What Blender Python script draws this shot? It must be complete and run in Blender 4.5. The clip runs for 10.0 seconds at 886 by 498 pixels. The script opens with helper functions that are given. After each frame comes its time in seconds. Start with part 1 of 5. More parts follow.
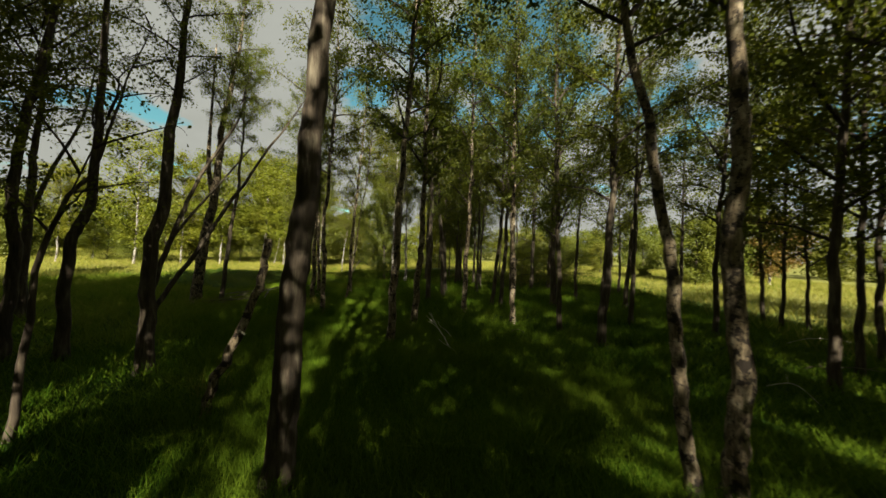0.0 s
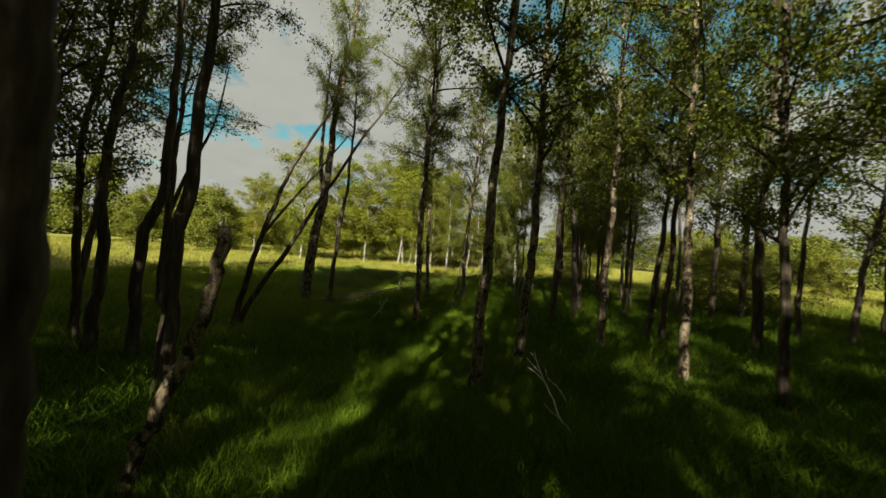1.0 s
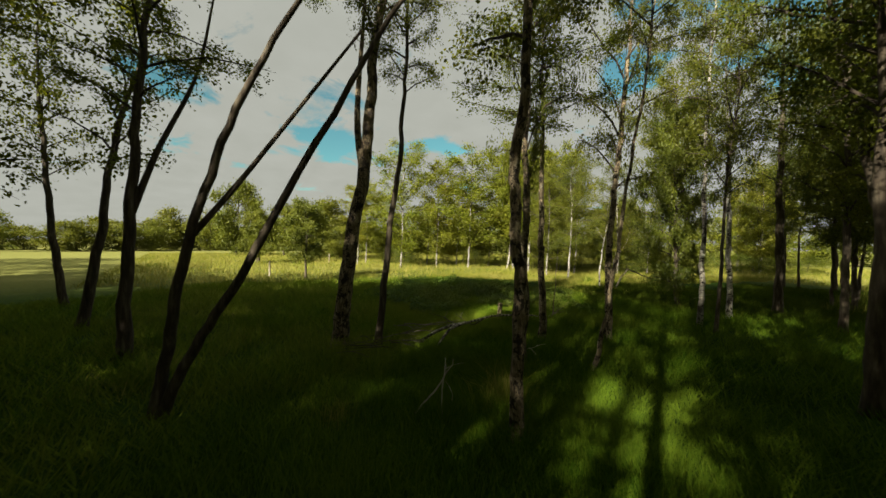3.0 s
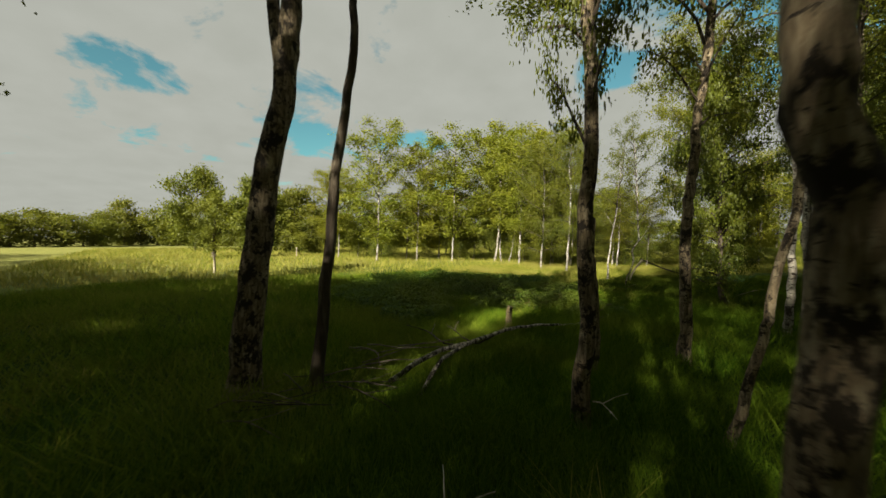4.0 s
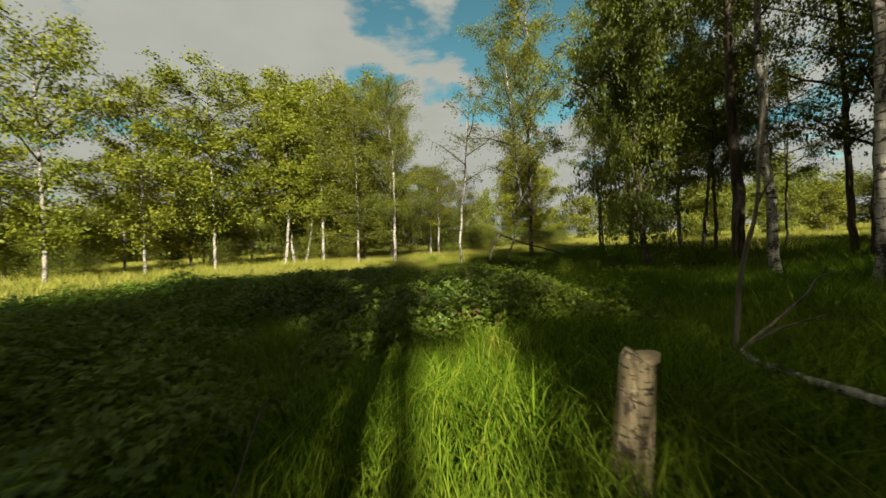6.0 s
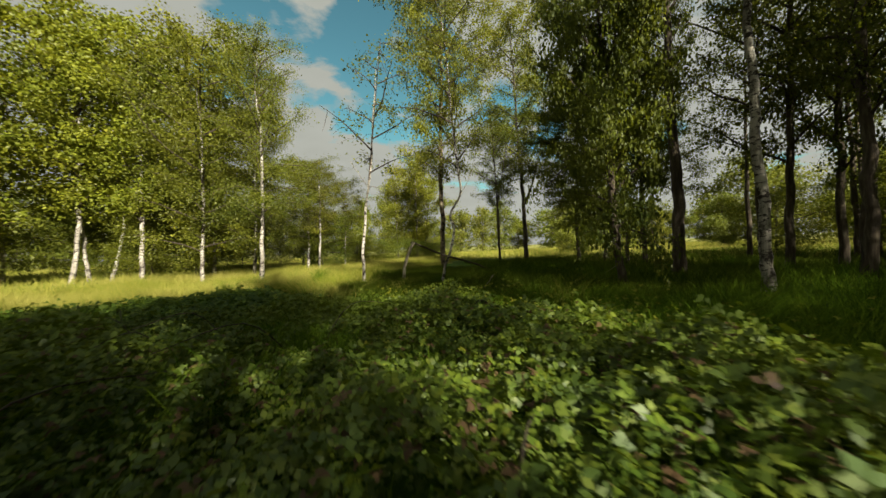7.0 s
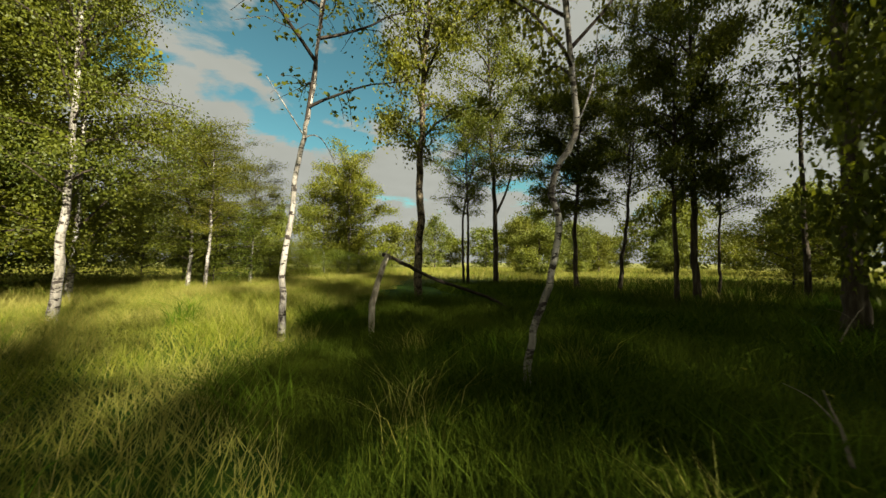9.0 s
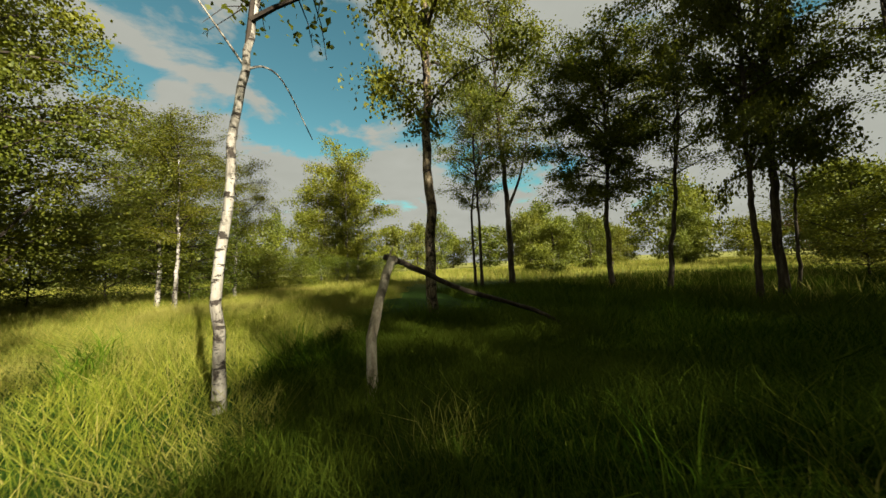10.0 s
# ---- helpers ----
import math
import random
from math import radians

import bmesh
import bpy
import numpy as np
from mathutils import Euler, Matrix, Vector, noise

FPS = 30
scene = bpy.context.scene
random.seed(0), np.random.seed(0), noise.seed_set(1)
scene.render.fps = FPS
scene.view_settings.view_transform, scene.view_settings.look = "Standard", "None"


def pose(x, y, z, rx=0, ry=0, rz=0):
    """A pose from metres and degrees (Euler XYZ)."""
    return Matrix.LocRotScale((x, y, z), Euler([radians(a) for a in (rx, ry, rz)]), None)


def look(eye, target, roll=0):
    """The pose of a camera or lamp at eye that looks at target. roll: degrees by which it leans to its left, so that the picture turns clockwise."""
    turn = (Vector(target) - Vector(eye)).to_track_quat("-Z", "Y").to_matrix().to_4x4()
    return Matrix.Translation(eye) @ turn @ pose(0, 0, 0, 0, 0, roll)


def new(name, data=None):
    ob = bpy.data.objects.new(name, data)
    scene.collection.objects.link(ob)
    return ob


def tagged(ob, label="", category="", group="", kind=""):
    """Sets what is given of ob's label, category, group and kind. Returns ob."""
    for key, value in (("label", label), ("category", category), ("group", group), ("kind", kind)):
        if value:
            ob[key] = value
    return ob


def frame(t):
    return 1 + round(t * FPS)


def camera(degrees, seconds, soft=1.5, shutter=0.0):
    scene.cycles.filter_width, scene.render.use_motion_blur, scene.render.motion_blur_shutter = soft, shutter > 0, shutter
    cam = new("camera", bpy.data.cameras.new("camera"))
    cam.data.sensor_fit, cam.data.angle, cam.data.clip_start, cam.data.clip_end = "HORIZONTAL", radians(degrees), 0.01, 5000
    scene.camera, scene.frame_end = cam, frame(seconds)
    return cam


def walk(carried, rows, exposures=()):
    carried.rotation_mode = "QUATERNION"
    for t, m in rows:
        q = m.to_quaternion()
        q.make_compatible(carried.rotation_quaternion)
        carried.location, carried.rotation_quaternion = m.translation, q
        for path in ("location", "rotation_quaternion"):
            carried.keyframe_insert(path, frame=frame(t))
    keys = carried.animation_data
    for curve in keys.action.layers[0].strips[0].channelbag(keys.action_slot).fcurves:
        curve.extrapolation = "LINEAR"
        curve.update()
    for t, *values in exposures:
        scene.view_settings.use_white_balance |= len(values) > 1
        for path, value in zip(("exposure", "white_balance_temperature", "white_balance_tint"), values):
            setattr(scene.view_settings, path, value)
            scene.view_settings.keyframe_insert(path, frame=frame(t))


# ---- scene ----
cam = camera(103.6, 10.0, soft=1.5, shutter=0.15)
PATH = [
    (0, (1.397, 10.617, 2.259), (0.99, 12.575, 2.26), 2.1),
    (0.5, (1.368, 12.061, 2.292), (0.572, 13.896, 2.277), 2.4),
    (1, (1.217, 13.446, 2.265), (0.089, 15.098, 2.25), 3.7),
    (1.5, (0.757, 14.737, 2.285), (-0.632, 16.175, 2.26), 4.4),
    (2, (0.027, 15.93, 2.231), (-1.513, 17.207, 2.21), 3.4),
    (2.2, (-0.381, 16.362, 2.274), (-1.953, 17.598, 2.242), 2.8),
    (3.3, (-2.911, 18.591, 2.187), (-4.504, 19.801, 2.159), 0.6),
    (3.5, (-3.53, 19.017, 2.042), (-5.119, 20.231, 2.011), 0.4),
    (4, (-4.748, 19.882, 1.887), (-6.273, 21.175, 1.834), 0.6),
    (4.5, (-6.082, 20.96, 1.478), (-7.473, 22.396, 1.43), -0.4),
    (5, (-7.384, 21.793, 1.216), (-8.547, 23.419, 1.154), -1.4),
    (5.5, (-8.676, 22.945, 1.022), (-9.556, 24.741, 0.979), -1.7),
    (6, (-9.715, 24.293, 0.941), (-10.23, 26.225, 0.893), -3.1),
    (6.2, (-9.965, 24.874, 0.84), (-10.334, 26.839, 0.795), -3.4),
    (7.3, (-11.546, 27.885, 0.937), (-11.145, 29.844, 0.941), -2.0),
    (7.5, (-11.688, 28.408, 0.989), (-11.175, 30.341, 0.986), -1.9),
    (8, (-11.85, 29.692, 0.978), (-11.207, 31.586, 0.976), -0.5),
    (8.5, (-11.885, 30.962, 0.972), (-11.221, 32.849, 1.002), 0.8),
    (9, (-11.861, 31.932, 0.971), (-11.226, 33.828, 1.046), 0.3),
    (9.5, (-11.735, 32.961, 1.053), (-11.117, 34.862, 1.124), -1.3),
    (10, (-11.596, 33.751, 0.99), (-10.962, 35.646, 1.073), -2.6),
]
walk(cam, [(t, look(eye, target, roll)) for t, eye, target, roll in PATH])

# ---- light ----
SUN_ELEVATION, SHADE_YAW = 30.0, 21.0     # shadows run 21 degrees left of +y
sun_from = Vector((math.sin(radians(SHADE_YAW)) * math.cos(radians(SUN_ELEVATION)),
                   -math.cos(radians(SHADE_YAW)) * math.cos(radians(SUN_ELEVATION)), math.sin(radians(SUN_ELEVATION))))
sun = new("sun", bpy.data.lights.new("sun", "SUN"))
sun.data.energy, sun.data.angle, sun.data.color = 5.0, radians(0.6), (1.0, 0.93, 0.78)
sun.matrix_world = look(sun_from * 60, (0, 0, 0))

world = bpy.data.worlds.new("world")
scene.world = world
world.use_nodes = True


def node(tree, kind, **values):
    n = tree.nodes.new(kind)
    for key, value in values.items():
        if key in n.inputs:
            n.inputs[key].default_value = value
    return n


def build_sky():
    t = world.node_tree
    t.nodes.clear()
    out, bg = t.nodes.new("ShaderNodeOutputWorld"), t.nodes.new("ShaderNodeBackground")

    def maths(operation, a, b):
        n = t.nodes.new("ShaderNodeMath"); n.operation = operation
        for slot, v in ((0, a), (1, b)):
            if isinstance(v, (int, float)):
                n.inputs[slot].default_value = v
            else:
                t.links.new(v, n.inputs[slot])
        return n.outputs[0]

    sky = t.nodes.new("ShaderNodeTexSky")
    sky.sky_type, sky.sun_disc = "NISHITA", False
    sky.sun_elevation, sky.sun_rotation = radians(SUN_ELEVATION), radians(180 - SHADE_YAW)
    sky.air_density, sky.dust_density, sky.ozone_density = 1.0, 0.3, 2.0
    co, sep = t.nodes.new("ShaderNodeTexCoord"), t.nodes.new("ShaderNodeSeparateXYZ")
    t.links.new(co.outputs["Generated"], sep.inputs[0])
    # cloud deck: the direction laid onto a flat layer overhead
    up = t.nodes.new("ShaderNodeMath"); up.operation = "ADD"; up.inputs[1].default_value = 0.22
    t.links.new(sep.outputs["Z"], up.inputs[0])
    dx, dy = t.nodes.new("ShaderNodeMath"), t.nodes.new("ShaderNodeMath")
    dx.operation = dy.operation = "DIVIDE"
    for d, axis in ((dx, "X"), (dy, "Y")):
        t.links.new(sep.outputs[axis], d.inputs[0]); t.links.new(up.outputs[0], d.inputs[1])
    deck = t.nodes.new("ShaderNodeCombineXYZ")
    t.links.new(dx.outputs[0], deck.inputs[0]); t.links.new(dy.outputs[0], deck.inputs[1])
    deck.inputs[2].default_value = CLOUD_SLICE
    big = node(t, "ShaderNodeTexNoise", Scale=CLOUD_SCALE, Detail=10.0, Roughness=0.6, Distortion=0.3)
    t.links.new(deck.outputs[0], big.inputs["Vector"])
    ramp = t.nodes.new("ShaderNodeValToRGB")
    ramp.color_ramp.elements[0].position, ramp.color_ramp.elements[1].position = CLOUD_LOW, CLOUD_HIGH
    cover = big.outputs["Fac"]
    # bearing and height of the direction, in degrees
    bearing = t.nodes.new("ShaderNodeMath"); bearing.operation = "ARCTAN2"
    flip = maths("MULTIPLY", sep.outputs["X"], -1.0)
    t.links.new(flip, bearing.inputs[0]); t.links.new(sep.outputs["Y"], bearing.inputs[1])
    yaw_of, rise_of = maths("MULTIPLY", bearing.outputs[0], 57.2958), maths("MULTIPLY", maths("ARCSINE", sep.outputs["Z"], 0.0), 57.2958)
    cover = maths("ADD", maths("MULTIPLY", cover, 1.7), -0.22)
    for yaw, height, wide, tall, depth in CLOUD_GAPS:
        a = maths("POWER", maths("ABSOLUTE", maths("MULTIPLY", maths("SUBTRACT", yaw_of, yaw), 1 / wide), 0.0), 2.0)
        b = maths("POWER", maths("ABSOLUTE", maths("MULTIPLY", maths("SUBTRACT", rise_of, height), 1 / tall), 0.0), 2.0)
        near = t.nodes.new("ShaderNodeMapRange"); near.interpolation_type = "SMOOTHSTEP"
        near.inputs["From Min"].default_value, near.inputs["From Max"].default_value = 1.6, 0.3
        near.inputs["To Max"].default_value = depth
        t.links.new(maths("ADD", a, b), near.inputs["Value"])
        cover = maths("SUBTRACT", cover, near.outputs[0])
    haze = t.nodes.new("ShaderNodeMapRange"); haze.interpolation_type = "SMOOTHSTEP"
    haze.inputs["From Min"].default_value, haze.inputs["From Max"].default_value = 0.16, 0.04
    haze.inputs["To Max"].default_value = 0.20
    t.links.new(sep.outputs["Z"], haze.inputs["Value"])
    more = t.nodes.new("ShaderNodeMath"); more.operation = "ADD"
    t.links.new(cover, more.inputs[0]); t.links.new(haze.outputs[0], more.inputs[1])
    t.links.new(more.outputs[0], ramp.inputs[0])
    soft = node(t, "ShaderNodeTexNoise", Scale=CLOUD_SCALE * 2.3, Detail=5.0, Roughness=0.5)
    t.links.new(deck.outputs[0], soft.inputs["Vector"])
    tone = t.nodes.new("ShaderNodeValToRGB")
    tone.color_ramp.elements[0].color, tone.color_ramp.elements[1].color = (0.398, 0.408, 0.358, 1), (0.432, 0.442, 0.392, 1)
    tone.color_ramp.elements[0].position, tone.color_ramp.elements[1].position = 0.3, 0.7
    t.links.new(soft.outputs["Fac"], tone.inputs[0])
    blue = t.nodes.new("ShaderNodeMix"); blue.data_type, blue.blend_type = "RGBA", "MULTIPLY"
    blue.inputs["Factor"].default_value = 1.0
    blue.inputs["B"].default_value = (0.080, 0.130, 0.092, 1)
    t.links.new(sky.outputs[0], blue.inputs["A"])
    mix = t.nodes.new("ShaderNodeMix"); mix.data_type = "RGBA"
    t.links.new(ramp.outputs["Color"], mix.inputs["Factor"])
    t.links.new(blue.outputs["Result"], mix.inputs["A"]); t.links.new(tone.outputs["Color"], mix.inputs["B"])
    t.links.new(mix.outputs["Result"], bg.inputs["Color"])
    bg.inputs["Strength"].default_value = SKY_STRENGTH
    t.links.new(bg.outputs[0], out.inputs[0])


# gaps in the cloud: bearing left of +y, height, half width and half height in degrees, depth
CLOUD_GAPS = ((15, 35, 13, 7, 0.34), (6, 23, 6, 6, 0.26), (1, 30, 9, 8, 0.32), (-8, 24, 9, 7, 0.32), (-2, 16, 5, 4, 0.20), (-31, 16, 10, 5, 0.28), (-20, 20, 6, 6, 0.24),
              (19, 23, 8, 2.4, 0.24), (26, 23, 5, 4, 0.20), (68, 14.5, 18, 2.4, 0.20), (54, 15, 9, 2.2, 0.18), (92, 17.5, 6, 5, 0.22), (84, 12, 11, 2.2, 0.16))
CLOUD_SLICE, CLOUD_SCALE, CLOUD_LOW, CLOUD_HIGH, SKY_STRENGTH = 3.1, 2.4, 0.30, 0.46, 0.29
build_sky()
scene.view_settings.exposure = 1.9


# ---- materials ----
def material(name):
    m = bpy.data.materials.new(name)
    m.use_nodes = True
    t = m.node_tree
    t.nodes.clear()
    return m, t, t.nodes.new("ShaderNodeOutputMaterial")


def ramp_of(t, source, stops):
    r = t.nodes.new("ShaderNodeValToRGB")
    els = r.color_ramp.elements
    while len(els) < len(stops):
        els.new(0.5)
    for e, (p, c) in zip(els, stops):
        e.position, e.color = p, (*c, 1)
    t.links.new(source, r.inputs[0])
    return r.outputs["Color"]


def mixed(t, fac, a, b, blend="MIX"):
    m = t.nodes.new("ShaderNodeMix"); m.data_type, m.blend_type = "RGBA", blend
    for key, v in (("Factor", fac), ("A", a), ("B", b)):
        if isinstance(v, (int, float)):
            m.inputs[key].default_value = v
        elif isinstance(v, tuple):
            m.inputs[key].default_value = (*v, 1)
        else:
            t.links.new(v, m.inputs[key])
    return m.outputs["Result"]


def object_noise(t, scale, stretch=(1, 1, 1), detail=4.0, rough=0.6, world_space=False):
    co, mp = t.nodes.new("ShaderNodeTexCoord"), t.nodes.new("ShaderNodeMapping")
    if world_space:
        geo = t.nodes.new("ShaderNodeNewGeometry")
        t.links.new(geo.outputs["Position"], mp.inputs["Vector"])
    else:
        t.links.new(co.outputs["Object"], mp.inputs["Vector"])
    mp.inputs["Scale"].default_value = stretch
    n = node(t, "ShaderNodeTexNoise", Scale=scale, Detail=detail, Roughness=rough)
    t.links.new(mp.outputs[0], n.inputs["Vector"])
    return n.outputs["Fac"]


def leaf_material(name, dark, mid, light, through_light=0.35, gloss=0.012):
    """Leaves: matt green, letting some sun through; every leaf and every tree differs a little."""
    m, t, out = material(name)
    geo, info = t.nodes.new("ShaderNodeNewGeometry"), t.nodes.new("ShaderNodeObjectInfo")
    col = ramp_of(t, geo.outputs["Random Per Island"], [(0.0, dark), (0.55, mid), (1.0, light)])
    clump = object_noise(t, 0.55, world_space=True, detail=2.0)
    col = mixed(t, 0.5, col, ramp_of(t, clump, [(0.3, dark), (0.7, light)]))
    hue = t.nodes.new("ShaderNodeHueSaturation")
    span = t.nodes.new("ShaderNodeMapRange")
    span.inputs["To Min"].default_value, span.inputs["To Max"].default_value = 0.482, 0.503
    t.links.new(info.outputs["Random"], span.inputs["Value"])
    t.links.new(span.outputs[0], hue.inputs["Hue"]); t.links.new(col, hue.inputs["Color"])
    d, tr, g = t.nodes.new("ShaderNodeBsdfDiffuse"), t.nodes.new("ShaderNodeBsdfTranslucent"), node(t, "ShaderNodeBsdfGlossy", Roughness=0.5)
    t.links.new(hue.outputs[0], d.inputs["Color"])
    yellow = mixed(t, 1.0, hue.outputs[0], (1.35, 1.25, 0.6), "MULTIPLY")
    t.links.new(yellow, tr.inputs["Color"])
    a = node(t, "ShaderNodeMixShader", Fac=through_light)
    t.links.new(d.outputs[0], a.inputs[1]); t.links.new(tr.outputs[0], a.inputs[2])
    b = node(t, "ShaderNodeMixShader", Fac=gloss)
    t.links.new(a.outputs[0], b.inputs[1]); t.links.new(g.outputs[0], b.inputs[2])
    t.links.new(b.outputs[0], out.inputs["Surface"])
    return m


def bark_material(name, base, dark, light, patch=0.5, bands=0.0, scar=0.40, fine=1.0):
    """Bark: long furrows, lichen patches, and for birch the dark cross marks."""
    m, t, out = material(name)
    furrow = object_noise(t, 9.0 * fine, (1.6, 1.6, 0.25), 6.0, 0.65)
    lichen = object_noise(t, 2.6 * fine, (1, 1, 0.8), 5.0, 0.7)
    col = ramp_of(t, furrow, [(0.30, dark), (0.52, base), (0.75, light)])
    patches = ramp_of(t, lichen, [(patch, (0, 0, 0)), (patch + 0.14, (1, 1, 1))])
    col = mixed(t, patches, col, light)
    if bands:
        marks = object_noise(t, 4.0 * fine, (2.0, 2.0, 5.5), 5.0, 0.65)
        col = mixed(t, ramp_of(t, marks, [(bands, (1, 1, 1)), (bands + 0.05, (0, 0, 0))]), col, dark)
        scars = object_noise(t, 3.6 * fine, (1, 1, 0.75), 5.0, 0.7)
        col = mixed(t, ramp_of(t, scars, [(scar, (1, 1, 1)), (scar + 0.06, (0, 0, 0))]), col, dark)
    p = node(t, "ShaderNodeBsdfPrincipled", Roughness=0.88)
    p.inputs["Specular IOR Level"].default_value = 0.2
    t.links.new(col, p.inputs["Base Color"])
    bump = node(t, "ShaderNodeBump", Strength=0.7, Distance=0.02)
    t.links.new(furrow, bump.inputs["Height"]); t.links.new(bump.outputs[0], p.inputs["Normal"])
    t.links.new(p.outputs[0], out.inputs["Surface"])
    return m


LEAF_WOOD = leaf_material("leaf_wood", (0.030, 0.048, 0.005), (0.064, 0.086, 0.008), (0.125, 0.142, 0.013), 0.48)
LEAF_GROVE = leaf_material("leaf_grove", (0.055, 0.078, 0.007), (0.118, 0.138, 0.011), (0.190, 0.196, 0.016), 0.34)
# darker copy of the grove leaf: near crowns' inner shade put into the colour
LEAF_GROVE_SHADED = leaf_material("leaf_grove_shaded", (0.028, 0.042, 0.005), (0.070, 0.086, 0.008), (0.135, 0.142, 0.013), 0.32)
LEAF_EDGE = leaf_material("leaf_edge", (0.042, 0.062, 0.007), (0.095, 0.115, 0.010), (0.165, 0.172, 0.016), 0.4)
LEAF_SHRUB = leaf_material("leaf_shrub", (0.032, 0.052, 0.006), (0.072, 0.096, 0.009), (0.130, 0.145, 0.014), 0.4)
LEAF_FAR = leaf_material("leaf_far", (0.040, 0.058, 0.008), (0.085, 0.106, 0.012), (0.145, 0.158, 0.018))
LEAF_BRAMBLE = leaf_material("leaf_bramble", (0.015, 0.044, 0.004), (0.046, 0.098, 0.008), (0.128, 0.178, 0.014), 0.30, 0.022)
BARK_DARK = bark_material("bark_dark", (0.050, 0.038, 0.024), (0.014, 0.011, 0.008), (0.130, 0.112, 0.075), 0.60)
BARK_MIXED = bark_material("bark_mixed", (0.150, 0.114, 0.066), (0.020, 0.015, 0.010), (0.320, 0.270, 0.180), 0.54, 0.36, 0.44, 2.4)
BARK_BIRCH = bark_material("bark_birch", (0.200, 0.182, 0.142), (0.028, 0.022, 0.016), (0.345, 0.317, 0.258), 0.47, 0.42)
BARK_DEAD = bark_material("bark_dead", (0.240, 0.205, 0.140), (0.070, 0.055, 0.036), (0.420, 0.380, 0.280), 0.55)
BARK_TWIG = bark_material("bark_twig", (0.036, 0.027, 0.018), (0.014, 0.010, 0.007), (0.080, 0.064, 0.042), 0.65)

BARK_LOG = bark_material("bark_log", (0.230, 0.210, 0.160), (0.022, 0.020, 0.012), (0.460, 0.430, 0.350), 0.50, 0.40, 0.45, 3.2)
BARK_OLD = bark_material("bark_old", (0.110, 0.092, 0.060), (0.035, 0.028, 0.018), (0.200, 0.175, 0.120), 0.58)
BARK_STUMP = bark_material("bark_stump", (0.260, 0.200, 0.110), (0.060, 0.045, 0.028), (0.420, 0.340, 0.200), 0.55, 0.40, 0.40, 3.0)
BARK_BONE = bark_material("bark_bone", (0.330, 0.300, 0.230), (0.120, 0.100, 0.070), (0.480, 0.440, 0.350), 0.55)
WOOD_CUT = bark_material("wood_cut", (0.420, 0.320, 0.180), (0.240, 0.170, 0.090), (0.500, 0.400, 0.240), 0.6)
LEAF_BROWN = leaf_material("leaf_brown", (0.040, 0.024, 0.012), (0.070, 0.044, 0.020), (0.110, 0.075, 0.032), 0.2)


def grass_material(name, dark, mid, light, straw, straw_share):
    m, t, out = material(name)
    geo = t.nodes.new("ShaderNodeNewGeometry")
    col = ramp_of(t, geo.outputs["Random Per Island"], [(0.0, dark), (0.5, mid), (0.92 - straw_share, light), (1.0, straw)])
    spread = object_noise(t, 0.35, world_space=True, detail=4.0)
    col = mixed(t, ramp_of(t, spread, [(0.40, (0, 0, 0)), (0.68, (0.65, 0.65, 0.65))]), col, straw)
    d, tr = t.nodes.new("ShaderNodeBsdfDiffuse"), t.nodes.new("ShaderNodeBsdfTranslucent")
    t.links.new(col, d.inputs["Color"]); t.links.new(col, tr.inputs["Color"])
    a = node(t, "ShaderNodeMixShader", Fac=0.35)
    t.links.new(d.outputs[0], a.inputs[1]); t.links.new(tr.outputs[0], a.inputs[2])
    t.links.new(a.outputs[0], out.inputs["Surface"])
    return m


GRASS_WOOD = grass_material("grass_wood", (0.020, 0.050, 0.004), (0.052, 0.106, 0.007), (0.110, 0.164, 0.012), (0.110, 0.152, 0.014), 0.0)
# wood grass darkened: the shade past the brambles is put into the colour
GRASS_SHADED = grass_material("grass_shaded", (0.012, 0.026, 0.003), (0.030, 0.058, 0.005), (0.070, 0.096, 0.009), (0.080, 0.098, 0.012), 0.0)
# wood grass lightened: open skylight over the meadow is put into the colour
GRASS_SKYLIT = grass_material("grass_skylit", (0.032, 0.068, 0.005), (0.086, 0.146, 0.010), (0.160, 0.210, 0.017), (0.176, 0.196, 0.024), 0.02)
GRASS_FIELD = grass_material("grass_field", (0.070, 0.100, 0.010), (0.144, 0.165, 0.018), (0.222, 0.212, 0.030), (0.300, 0.262, 0.075), 0.05)


